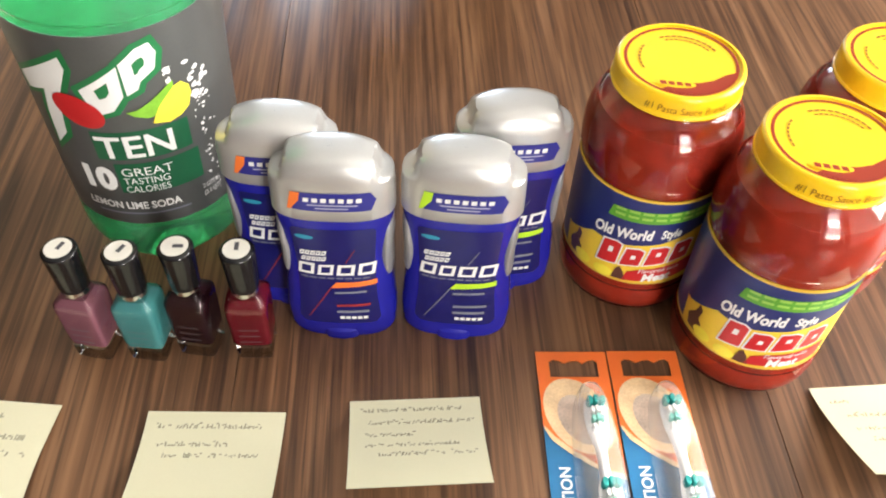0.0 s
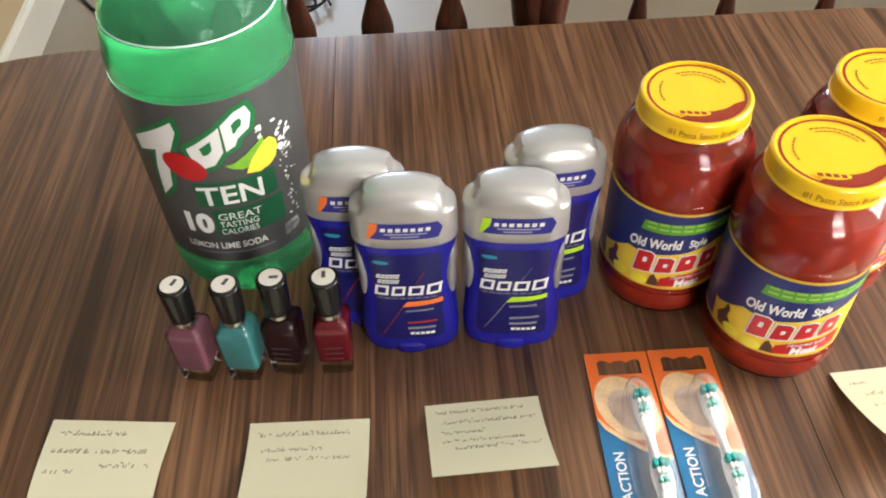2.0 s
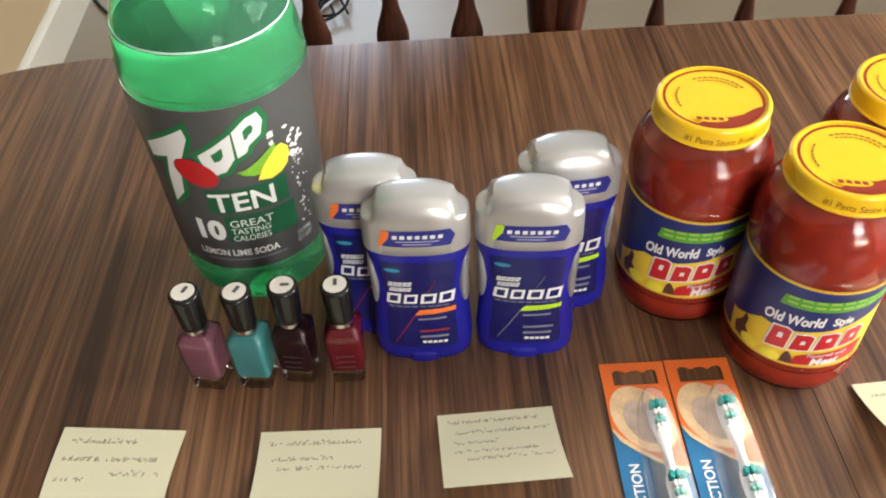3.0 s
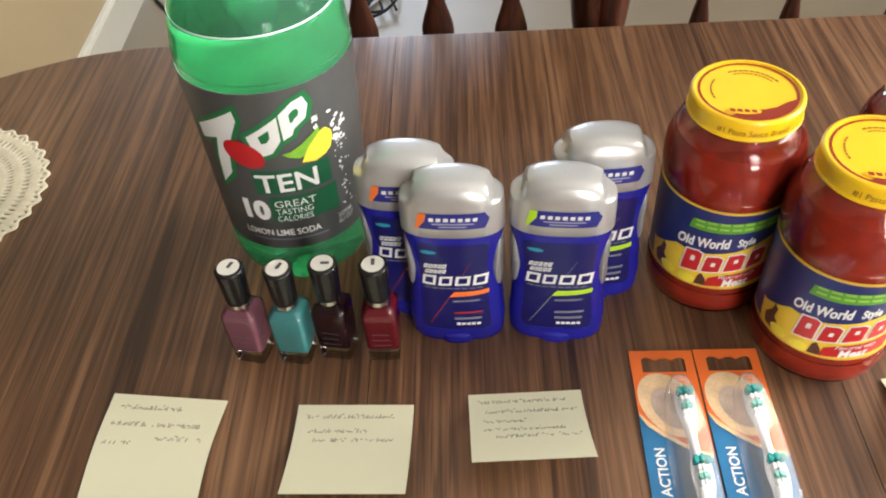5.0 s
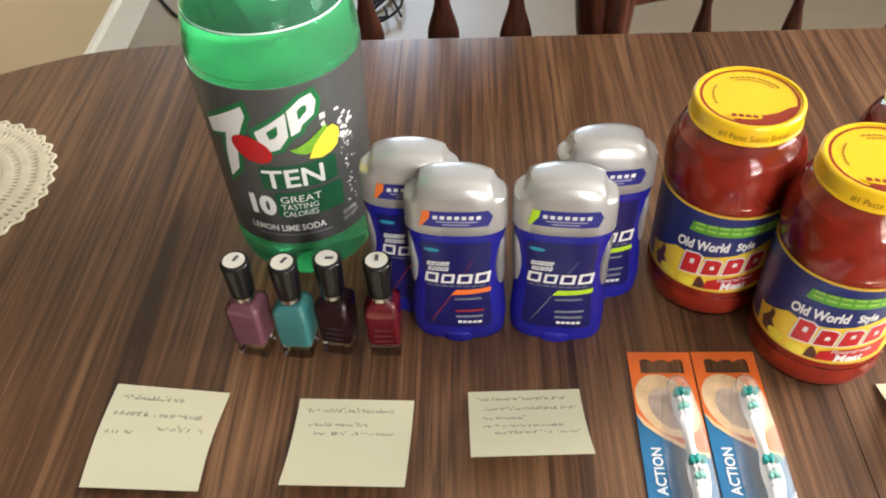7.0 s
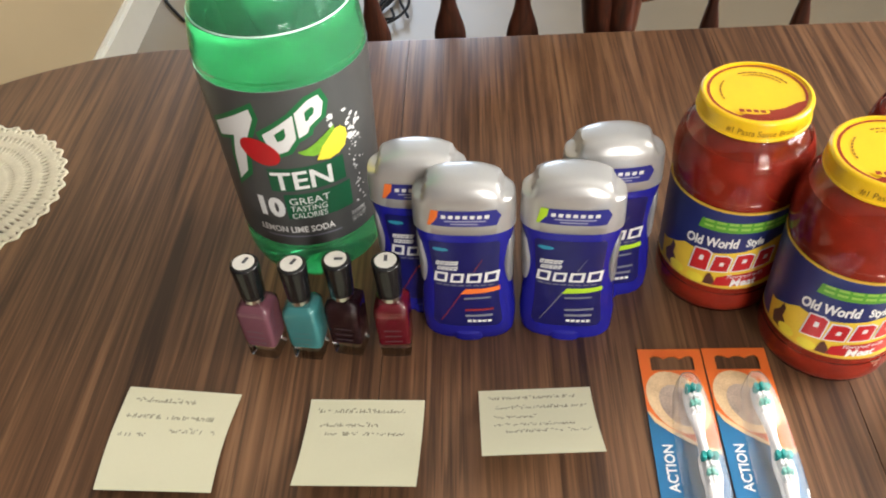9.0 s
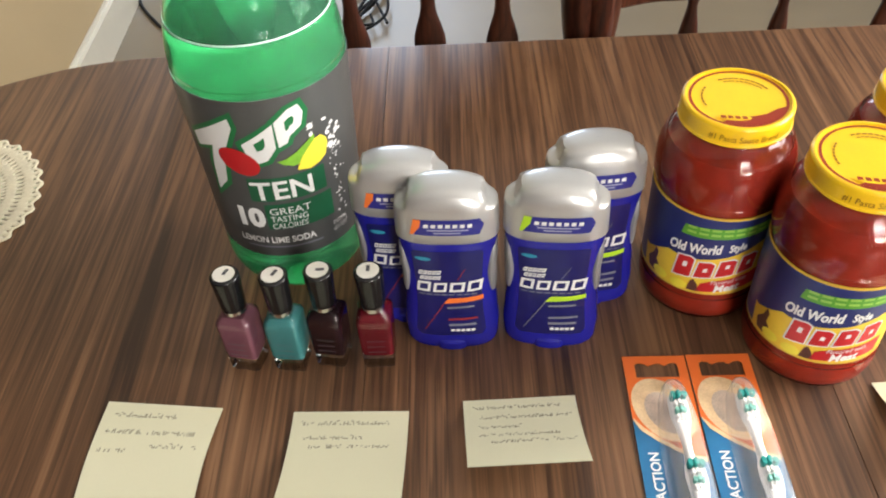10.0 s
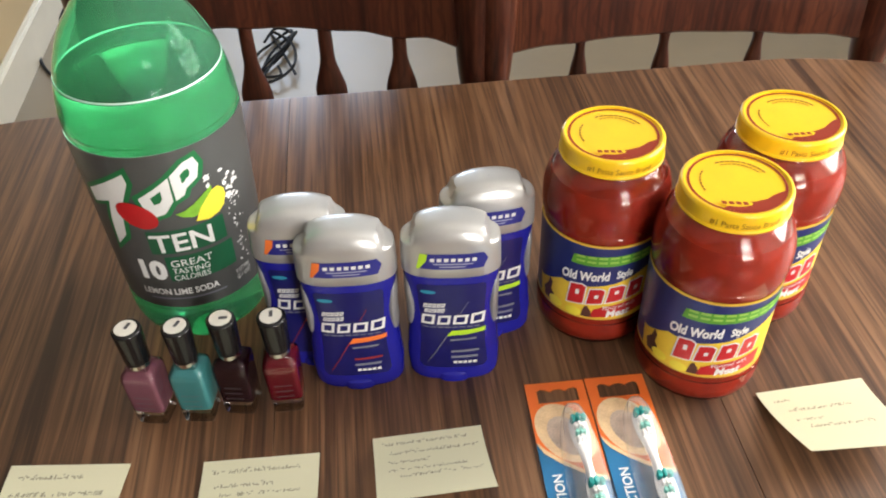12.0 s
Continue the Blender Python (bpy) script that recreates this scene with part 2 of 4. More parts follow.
def rounded(points, steps=5):
    """A Catmull-Rom curve through (r, z) pairs."""
    p = [points[0], *points, points[-1]]
    out = []
    for i in range(1, len(p) - 2):
        for k in range(steps):
            t = k / steps
            out.append(tuple(0.5 * (2 * p[i][j] + (p[i + 1][j] - p[i - 1][j]) * t
                                    + (2 * p[i - 1][j] - 5 * p[i][j] + 4 * p[i + 1][j] - p[i + 2][j]) * t * t
                                    + (3 * p[i][j] - p[i - 1][j] - 3 * p[i + 1][j] + p[i + 2][j]) * t ** 3) for j in range(len(p[0]))))
    return out + [points[-1]]


def oval(a, b, z, n=56, k=2.6, cx=0.0, cy=0.0):
    out = []
    for i in range(n):
        t = 2 * math.pi * i / n
        c, s = math.cos(t), math.sin(t)
        out.append((cx + a * math.copysign(abs(c) ** (2 / k), c), cy + b * math.copysign(abs(s) ** (2 / k), s), z))
    return out


def tube(points, r, n=8):
    """A round cord along a polyline."""
    rings = []
    pts = [Vector(p) for p in points]
    for i, p in enumerate(pts):
        d = (pts[min(i + 1, len(pts) - 1)] - pts[max(i - 1, 0)]).normalized()
        q = d.to_track_quat("Z", "Y")
        rings.append([tuple(p + q @ Vector((r * math.cos(2 * math.pi * k / n), r * math.sin(2 * math.pi * k / n), 0))) for k in range(n)])
    return loft(rings)


def sheet(polygons, place, step=0.004, thick=0.0):
    """Flat outlines in (u, v), cut finely and laid on a surface by place(u, v)."""
    bm = bmesh.new()
    for poly in polygons:
        bm.faces.new([bm.verts.new((u, v, 0)) for u, v in poly])
    return lay(bm, place, step)


def lay(bm, place, step=0.004):
    bmesh.ops.triangulate(bm, faces=bm.faces[:])
    if bm.verts:
        for ax in (0, 1):
            lo, hi = min(v.co[ax] for v in bm.verts), max(v.co[ax] for v in bm.verts)
            k = math.ceil((lo + 1e-6) / step) * step
            while k < hi:
                co, no = [0, 0, 0], [0, 0, 0]
                co[ax], no[ax] = k, 1
                bmesh.ops.bisect_plane(bm, geom=bm.verts[:] + bm.edges[:] + bm.faces[:], dist=1e-6, plane_co=co, plane_no=no)
                k += step
    for v in bm.verts:
        v.co = place(v.co.x, v.co.y)
    return bm


def words(body, size, u, v, slant=0.0, turn=0.0, bold=0.0, space=1.0, align="LEFT", stretch=1.0):
    """Lettering as a flat mesh in (u, v)."""
    cu = bpy.data.curves.new("lettering", "FONT")
    cu.body, cu.size, cu.shear, cu.offset, cu.space_character, cu.align_x = body, size, slant, bold, space, align
    cu.resolution_u = 3
    ob = new("lettering", cu)
    bpy.context.view_layer.update()
    me = bpy.data.meshes.new_from_object(ob.evaluated_get(bpy.context.evaluated_depsgraph_get()))
    bm = bmesh.new()
    bm.from_mesh(me)
    bpy.data.objects.remove(ob)
    bpy.data.curves.remove(cu)
    bpy.data.meshes.remove(me)
    c, s = math.cos(radians(turn)), math.sin(radians(turn))
    for w in bm.verts:
        x, y = w.co.x * stretch, w.co.y
        w.co = (u + c * x - s * y, v + s * x + c * y, 0)
    return bm


def disc2(cu, cv, a, b, turn=0.0, n=28, t0=0.0, t1=2 * math.pi):
    c, s = math.cos(radians(turn)), math.sin(radians(turn))
    out = []
    for i in range(n):
        t = t0 + (t1 - t0) * i / (n if t1 - t0 > 6.2 else n - 1)
        x, y = a * math.cos(t), b * math.sin(t)
        out.append((cu + c * x - s * y, cv + s * x + c * y))
    return out


def bar(u0, v0, u1, v1, h):
    """A slanted bar from (u0, v0) to (u1, v1), h tall."""
    return [(u0, v0), (u1, v1), (u1, v1 + h), (u0, v0 + h)]


def grow(poly, d):
    """The outline moved outwards by d from its own edges."""
    area = sum(a[0] * b[1] - b[0] * a[1] for a, b in zip(poly, poly[1:] + poly[:1]))
    sg = 1 if area > 0 else -1
    out = []
    for i in range(len(poly)):
        p, q, r = Vector(poly[i - 1]), Vector(poly[i]), Vector(poly[(i + 1) % len(poly)])
        e, f = (q - p).normalized(), (r - q).normalized()
        n1, n2 = Vector((e.y, -e.x)) * sg, Vector((f.y, -f.x)) * sg
        m = (n1 + n2)
        m = m.normalized() if m.length > 0.2 else n1
        out.append(tuple(q + m * d / max(0.55, m.dot(n1))))
    return out


def hollow(poly, k, slit=0.0):
    """A band along an outline: quads between it and the same outline shrunk to k about its middle, moved up by slit."""
    cu, cv = sum(p[0] for p in poly) / len(poly), sum(p[1] for p in poly) / len(poly) + slit
    inner = [(cu + (u - cu) * k, cv + (v - cv) * k) for u, v in poly]
    m = len(poly)
    return [[poly[i], poly[(i + 1) % m], inner[(i + 1) % m], inner[i]] for i in range(m)]


def mm(*pts):
    return [(u / 1000, v / 1000) for u, v in pts]


def on_cylinder(r, turn=0.0):
    return lambda u, v: (r * math.sin(u / r + turn), -r * math.cos(u / r + turn), v)


# ---- room ----
FLOOR_Y0, FLOOR_Y1, X0, X1, H = -1.3, 4.6, -3.2, 1.6, 2.45
structure("floor", box(X0 - 0.1, X1 + 0.1, FLOOR_Y0 - 0.1, FLOOR_Y1 + 0.1, -0.1, 0), FLOOR, "pale beige vinyl floor of the dining room", "floor")
structure("ceiling", box(X0 - 0.1, X1 + 0.1, FLOOR_Y0 - 0.1, FLOOR_Y1 + 0.1, H, H + 0.1), CEILING, "plain white painted ceiling", "ceiling")


def wall_with_window(name, length, openings, m, material, label="off-white painted wall with a window"):
    """A wall along x from 0 to length, 0.1 m thick, with openings (start, end, foot, head)."""
    bm = bmesh.new()
    blocks, x = [], 0
    for w0, w1, z0, z1 in openings:
        blocks += [(x, w0, 0, H), (w0, w1, z1, H)] + ([(w0, w1, 0, z0)] if z0 > 0.01 else [])
        x = w1
    for a, b, c, d in blocks + [(x, length, 0, H)]:
        piece = box(a, b, 0, 0.1, c, d)
        me = bpy.data.meshes.new("piece")
        piece.to_mesh(me)
        piece.free()
        bm.from_mesh(me)
        bpy.data.meshes.remove(me)
    ob = structure(name, bm, material, label, "wall")
    ob.matrix_basis = m
    return ob


def window(name, w, h, m):
    root = tagged(new(name), "white double-hung window with two clear sashes", "window", kind="structure")
    root.matrix_basis = m
    for nm, b in (("window_frame", (0, w, -0.02, 0.08, 0, 0.05)), ("window_frame", (0, w, -0.02, 0.08, h - 0.05, h)),
                  ("window_frame", (0, 0.05, -0.02, 0.08, 0.05, h - 0.05)), ("window_frame", (w - 0.05, w, -0.02, 0.08, 0.05, h - 0.05)),
                  ("meeting_rail", (0.05, w - 0.05, 0.0, 0.06, h / 2 - 0.03, h / 2 + 0.03)), ("window_sill", (-0.05, w + 0.05, -0.08, 0.0, -0.04, 0.0))):
        part(nm, box(*b, bevel=0.004), TRIM, root)
    for z0 in (0.05, h / 2 + 0.03):
        g = part("pane", box(0.05, w - 0.05, 0.072, 0.076, z0, z0 + h / 2 - 0.08), GLASS, root)
        g.visible_shadow = False


wall_with_window("wall_north", X1 - X0, ((1.9, 3.0, 0.9, 2.1),), pose(X0, FLOOR_Y1, 0), WHITE_WALL)
window("window_1", 1.1, 1.2, pose(X0 + 1.9, FLOOR_Y1, 0.9))
wall_with_window("wall_east", FLOOR_Y1 - FLOOR_Y0, ((3.5, 4.6, 0.9, 2.1),), pose(X1, FLOOR_Y1, 0, 0, 0, -90), WHITE_WALL)
window("window_3", 1.1, 1.2, pose(X1, FLOOR_Y1 - 3.5, 0.9, 0, 0, -90))
window("window_2", 1.0, 1.5, pose(1.28, FLOOR_Y0, 0.75, 0, 0, 180))
# south and west walls are out of view; their dark colour dims the fill
wall_with_window("wall_south", X1 - X0, ((0.32, 1.32, 0.75, 2.25),), pose(X1, FLOOR_Y0, 0, 0, 0, 180), DIM_WALL, "unseen wall with a window, made dark to cut bounced light")
structure("wall_west", box(X0 - 0.1, X0, FLOOR_Y0, FLOOR_Y1, 0, H), DIM_WALL, "plain unseen wall, made dark to cut bounced light", "wall")
# slanting partition with a tall baseboard
PART_M = pose(-1.135, 2.1, 0, 0, 0, 95.5)
w_ = structure("wall_partition", box(-1.2, 2.1, 0.016, 0.12, 0, H), WALL, "tan painted partition wall", "wall")
w_.matrix_basis = PART_M
bm = box(-1.2, 2.1, -0.004, 0.014, 0, 0.118)
bmesh.ops.bevel(bm, geom=[e for e in bm.edges if all(v.co.z > 0.115 and v.co.y < 0 for v in e.verts)], offset=0.012, segments=4, affect="EDGES")
w_ = structure("baseboard", bm, TRIM, "tall cream painted wooden baseboard", "baseboard")
w_.matrix_basis = PART_M

# ---- table ----
TABLE_TURN = 4.0
TABLE_M = pose(0.022, 0.323, 0, 0, 0, TABLE_TURN)
table = thing("dining_table", TABLE_M, "dark walnut laminate dining table with rounded ends", "table")
HALF_D, STRAIGHT, END = 0.46, 0.376, 0.40


def half_depth(u):
    d = abs(u) - STRAIGHT
    return HALF_D if d <= 0 else HALF_D * math.sqrt(max(0.0, 1 - (d / END) ** 2))


def table_piece(u0, u1):
    n = 40
    us = [u0 + (u1 - u0) * (0.5 - 0.5 * math.cos(math.pi * i / n)) for i in range(n + 1)]
    rim = [(u, half_depth(u)) for u in us] + [(u, -half_depth(u)) for u in us[::-1]]
    rim = [p for i, p in enumerate(rim) if (Vector(p) - Vector(rim[i - 1])).length > 1e-4]
    cx = (u0 + u1) / 2

    def ring(inset, z):
        out = []
        for u, v in rim:
            s = 1 - inset / 0.5
            uu = min(max(u, u0 + min(inset, 0.0002)), u1 - min(inset, 0.0002)) if (abs(u) < 0.5) else u * s
            out.append((uu, v * s, z))
        return out
    return loft([ring(0.010, T - 0.028), ring(0.002, T - 0.024), ring(0.0, T - 0.018), ring(0.0, T - 0.008), ring(0.0012, T - 0.0028), ring(0.0035, T - 0.0006), ring(0.006, T)])


S1, S2 = -0.140, 0.172
for a, b in ((-STRAIGHT - END, S1 - 0.00004), (S1 + 0.00004, S2 - 0.00012), (S2 + 0.00012, STRAIGHT + END)):
    part("tabletop_leaf", table_piece(a, b), TABLE_WOOD, table)
for b in ((-0.56, 0.56, -0.345, -0.32), (-0.56, 0.56, 0.32, 0.345), (-0.56, -0.535, -0.32, 0.32), (0.535, 0.56, -0.32, 0.32)):
    part("apron", box(*b, T - 0.11, T - 0.0285, 0.002), TABLE_WOOD, table)
for sx in (-1, 1):
    for sy in (-1, 1):
        bm = lathe(rounded([(0.022, 0.0), (0.026, 0.02), (0.020, 0.06), (0.03, 0.25), (0.036, 0.42), (0.024, 0.50), (0.034, 0.53), (0.034, T - 0.03)], 4), 24)
        bmesh.ops.translate(bm, verts=bm.verts[:], vec=(sx * 0.50, sy * 0.275, 0))
        part("leg", bm, TABLE_WOOD, table)


# ---- chairs ----
def chair(m, w, panel_z, slope, scallop, spindles, flare, label):
    """A chair whose back stands at y = 0 and whose seat reaches towards -y."""
    root = thing("dining_chair", m, label, "chair", "chairs along the far side of the table")
    for s in (-1, 1):
        prof = [(0.021, 0.44), (0.017, 0.50), (0.019, 0.55), (0.022, 0.61), (0.016, 0.642), (0.024, 0.66), (0.024, 0.67), (0.017, 0.685), (0.021, 0.71), (0.025, 0.76), (0.027, 0.84), (0.024, 0.95), (0.016, 1.0), (0.005, 1.01)]
        bm = lathe(rounded(prof, 4), 24)
        bmesh.ops.translate(bm, verts=bm.verts[:], vec=(s * w / 2, 0, 0))
        part("post", bm, CHAIR_WOOD, root)
    # back panel with a scalloped lower edge
    n, inner = 40, w / 2 - 0.018
    rings = []
    for i in range(n + 1):
        x = -inner + 2 * inner * i / n
        q = abs(x) / inner
        zb = panel_z + scallop * math.cos(q * math.pi * 5) * q + 0.006 * (1 - q) + slope * x
        zt = panel_z + 0.16 + 0.03 * (1 - q * q)
        y = 0.022 * (1 - q * q)
        rings.append([(x, y - 0.009, zb + 0.003), (x, y - 0.006, zb), (x, y + 0.006, zb), (x, y + 0.009, zb + 0.003),
                      (x, y + 0.009, zt - 0.004), (x, y + 0.005, zt), (x, y - 0.005, zt), (x, y - 0.009, zt - 0.004)])
    part("back_panel", loft(rings), CHAIR_WOOD, root)
    for x in spindles:
        y = 0.022 * (1 - (2 * x / w) ** 2)
        rings = []
        for a, b, z in rounded([(0.008, 0.008, 0.445), (0.009, 0.008, 0.54), (flare * 0.8, 0.007, 0.63), (flare, 0.006, 0.685), (flare * 0.86, 0.006, 0.705), (flare * 0.5, 0.006, 0.73), (0.0085, 0.007, 0.755), (0.0075, 0.007, panel_z + 0.03)], 4):
            rings.append(oval(a, b, z, 16, 2.3, x, y))
        part("spindle", loft(rings), CHAIR_WOOD, root)
    seat = loft([oval(w / 2 - 0.005, 0.20, 0.405, 48, 3.2, 0, -0.185), oval(w / 2 + 0.012, 0.217, 0.415, 48, 3.2, 0, -0.185), oval(w / 2 + 0.012, 0.217, 0.435, 48, 3.2, 0, -0.185), oval(w / 2 - 0.004, 0.205, 0.446, 48, 3.2, 0, -0.185), oval(w / 2 - 0.05, 0.16, 0.440, 48, 3.2, 0, -0.185)])
    part("seat", seat, CHAIR_WOOD, root)
    for sx in (-1, 1):
        for y in (-0.32, -0.04):
            bm = lathe(rounded([(0.012, 0), (0.015, 0.03), (0.019, 0.15), (0.021, 0.25), (0.015, 0.34), (0.018, 0.41)], 4), 18)
            for v in bm.verts:
                v.co.x += sx * (w / 2 - 0.06 + 0.05 * (1 - v.co.z / 0.41))
                v.co.y += y + (0.03 if y > -0.2 else -0.03) * (1 - v.co.z / 0.41)
            part("leg", bm, CHAIR_WOOD, root)
        part("stretcher", tube([(sx * (w / 2 - 0.035), -0.32, 0.17), (sx * (w / 2 - 0.035), -0.18, 0.17), (sx * (w / 2 - 0.035), -0.04, 0.17)], 0.009), CHAIR_WOOD, root)
    return root


chair(pose(-0.152, 0.858, 0, 0, 0, 3), 0.42, 0.772, -0.10, 0.004, (-0.141, -0.055, 0.035, 0.121), 0.019, "dark cherry-stained wooden dining chair with flared flat spindles")
chair(pose(0.305, 0.872, 0, 0, 0, 1), 0.455, 0.738, -0.01, 0.0015, (-0.121, -0.018, 0.095), 0.0115, "reddish cherry-stained wooden dining chair with slim spindles")


# ---- cables ----
def tangle(seed, c, spread, height, n=34):
    rng = random.Random(seed)
    pts, p = [], Vector(c)
    for i in range(n):
        t = i / (n - 1)
        pts.append((c[0] + spread[0] * math.sin(5.1 * t * math.pi + seed) * (0.5 + 0.5 * rng.random()),
                    c[1] + spread[1] * math.cos(3.7 * t * math.pi + 2 * seed) * (0.6 + 0.4 * rng.random()),
                    max(0.006, 0.006 + height * abs(math.sin(2.3 * t * math.pi + seed)))))
    return rounded(pts, 5)


cords = thing("cable_bundle", pose(-0.42, 2.23, 0), "tangled bundle of thin black cables on the floor", "cable")
for sd in (1, 2):
    part("cable", tube(tangle(sd, (0.03 * sd - 0.06, 0, 0), (0.058, 0.20), 0.02, 14), 0.0042), CORD, cords)
lone = thing("cable", pose(-1.08, 2.18, 0), "thin black cable lying along the baseboard", "cable")
part("cord", tube(rounded([(-0.10, 0.45, 0.005), (-0.095, 0.25, 0.005), (-0.085, 0.15, 0.005), (-0.05, 0.07, 0.005), (0.01, -0.01, 0.005), (0.07, -0.07, 0.005), (0.22, -0.14, 0.005)], 6), 0.0048), CORD, lone)


# ---- soda bottle ----
bottle = thing("soda_bottle", pose(-0.1830, 0.4565, T), "large green plastic soda bottle with a grey label", "bottle")
def br(z):
    """Radius of the tapering label zone."""
    return 0.0526 + 0.0042 * min(1.0, max(0.0, (z - 0.075) / 0.122))


outer = rounded([(0.012, 0.006), (0.022, 0.0), (0.031, 0.002), (0.040, 0.011), (0.0475, 0.026), (0.0520, 0.046), (0.0524, 0.068), (0.0519, 0.0745), (br(0.136) - 0.0008, 0.136), (br(0.197) - 0.0008, 0.197), (0.0562, 0.203), (0.0556, 0.214), (0.0530, 0.229), (0.0482, 0.246), (0.0410, 0.262), (0.0315, 0.276), (0.022, 0.288), (0.0150, 0.296), (0.0130, 0.306)], 4)
inner = [(max(0.002, r - 0.0011), z + (0.0012 if z < 0.02 else 0)) for r, z in outer]
def petals(bm):
    """Five feet: the foot of the bottle is drawn in between them."""
    for v in bm.verts:
        if v.co.z < 0.03:
            k = 1 - 0.16 * (1 - v.co.z / 0.03) * (0.5 - 0.5 * math.cos(5 * math.atan2(v.co.y, v.co.x) + 0.6))
            v.co.x *= k
            v.co.y *= k
    return bm


part("body", petals(loft([circle(r, z, 96) for r, z in outer] + [circle(r, z, 96) for r, z in inner[::-1]])), PET, bottle, "clear green plastic body").visible_shadow = False
liq = [(r + 0.0004, z - 0.0004) for r, z in inner if z < 0.2325]
part("soda", petals(lathe(liq + [(liq[-1][0], 0.2335), (0.02, 0.2330)], 96)), SODA, bottle, "pale green soda filled to the shoulder").visible_shadow = False
glint_r = liq[-1][0] - 0.0004
# the bright glint along the soda's edge, added as a pale ring
part("foam_line", lathe([(glint_r - 0.0009, 0.2338), (glint_r - 0.0002, 0.2336), (glint_r, 0.2343), (glint_r - 0.0003, 0.2350), (glint_r - 0.0008, 0.2344)], 96, False), MENISCUS_GLINT, bottle, "pale ring painting the bright meniscus line where the soda meets the plastic")
part("neck_ring", lathe([(0.0132, 0.2985), (0.0165, 0.2985), (0.0165, 0.3010), (0.0132, 0.3010)], 40), PET, bottle)
cap_prof = rounded([(0.0138, 0.3015), (0.0150, 0.3020), (0.0150, 0.3150), (0.0142, 0.3170), (0.006, 0.3174)], 3)
part("cap", lathe(cap_prof, 60), GREEN_CAP, bottle, "green ribbed screw cap")
LABEL_Z = [0.0745 + 0.123 * i / 20 for i in range(21)]
lab = part("label", lathe([(br(0.0745) - 0.0003, 0.0745)] + [(br(z), z) for z in LABEL_Z] + [(br(0.1975) - 0.0003, 0.1975)], 128, False), GREY_LABEL, bottle, "grey printed film label")
part("label_backing", lathe([(br(z) - 0.0005, z) for z in LABEL_Z], 96, False), BACKING, bottle, "pale inner side of the label")


def onb(k):
    def place(u, v):
        r = br(v) + 0.00025 * k
        a = u / 0.0538
        return (r * math.sin(a), -r * math.cos(a), v)
    return place


wedge = mm((-41.5, 163), (-9.4, 184), (-8.4, 176), (-18.5, 152), (-23, 128), (-33, 119), (-30.5, 140), (-26, 158), (-40.5, 152))
block = mm((-5, 163), (4.5, 169.5), (16.0, 178), (15.4, 158), (9.0, 148.5), (-1.4, 145))
slant = mm((17.0, 179), (26, 187.0), (33, 189), (35.5, 182), (33, 172), (25, 166), (23, 161), (17.2, 158))
for poly in (wedge, block, slant):
    part("emblem_outline", sheet([grow(poly, 0.0034)], onb(1)), GREEN_INK, lab)
    if poly is not wedge:
        part("emblem_core", sheet([poly], onb(1.5)), GREEN_INK, lab)
    part("emblem_shape", sheet([poly] if poly is wedge else hollow(poly, 0.34, 0.003), onb(2)), WHITE_INK, lab)
part("emblem_oval", sheet([disc2(-0.0095, 0.1478, 0.0142, 0.0100, -38)], onb(4)), RED_INK, lab)
lime = mm((14.1, 146.5), (20, 147.5), (27, 151.5), (33, 156), (40, 161), (40, 154), (35, 146), (29, 141), (24, 140.5), (18, 143))
lemon = mm((25.5, 136.3), (30, 146), (35, 152), (40, 157), (44, 158), (48, 153.5), (48.6, 148), (46, 140), (41, 136), (34, 134))
part("lime_slice", sheet([lime], onb(2.5)), LIME_INK, lab)
part("lemon_slice", sheet([lemon], onb(3.2)), LEMON_INK, lab)
rng = random.Random(4)
drops = []
for i in range(36):
    a = rng.uniform(-0.6, 1.9)
    rr = rng.uniform(0.010, 0.021)
    drops.append(disc2(0.0405 + rr * math.cos(a), 0.150 + rr * math.sin(a), rng.uniform(0.0006, 0.0022), rng.uniform(0.0005, 0.0015), rng.uniform(0, 180), 8))
for i in range(46):
    drops.append(disc2(rng.gauss(0.0545, 0.0028), rng.uniform(0.085, 0.147), rng.uniform(0.0004, 0.001), rng.uniform(0.0004, 0.001), 0, 7))
part("splash_dots", sheet(drops, onb(1)), WHITE_INK, lab)
part("name_block", sheet([mm((-8.5, 132.5), (43.5, 132.5), (43.5, 116), (-8.5, 116))], onb(1)), DARK_GREEN_INK, lab)
part("lettering", lay(words("TEN", 0.0172, -0.0070, 0.1176, stretch=1.30, bold=0.0003), onb(3)), WHITE_INK, lab)
part("lettering", lay(words("10", 0.0180, -0.0245, 0.0980, stretch=1.2, bold=0.0010), onb(3)), WHITE_INK, lab)
part("claim_block", sheet([mm((-1.5, 113.5), (46, 113.5), (46, 95.5), (-1.5, 95.5))], onb(1)), DARK_GREEN_INK, lab)
for i, wd in enumerate(("GREAT", "TASTING", "CALORIES")):
    part("lettering", lay(words(wd, 0.0056 if i else 0.0068, 0.0012, 0.1064 - 0.0051 * i, stretch=(1.35, 1.12, 0.98)[i]), onb(3)), WHITE_INK, lab)
part("lettering", lay(words("LEMON LIME SODA", 0.0062, -0.0255, 0.0852, stretch=1.02, bold=0.00018), onb(2)), WHITE_INK, lab)
part("small_print_bar", sheet([bar(-0.021, 0.0815, 0.034, 0.0815, 0.0010)], onb(2)), GREY_INK, lab)
part("lettering", lay(words("2 LITERS", 0.0040, 0.0435, 0.0875, stretch=0.85), onb(2)), WHITE_INK, lab)
part("lettering", lay(words("(2.1 QT)", 0.0040, 0.0435, 0.0830, stretch=0.85), onb(2)), WHITE_INK, lab)



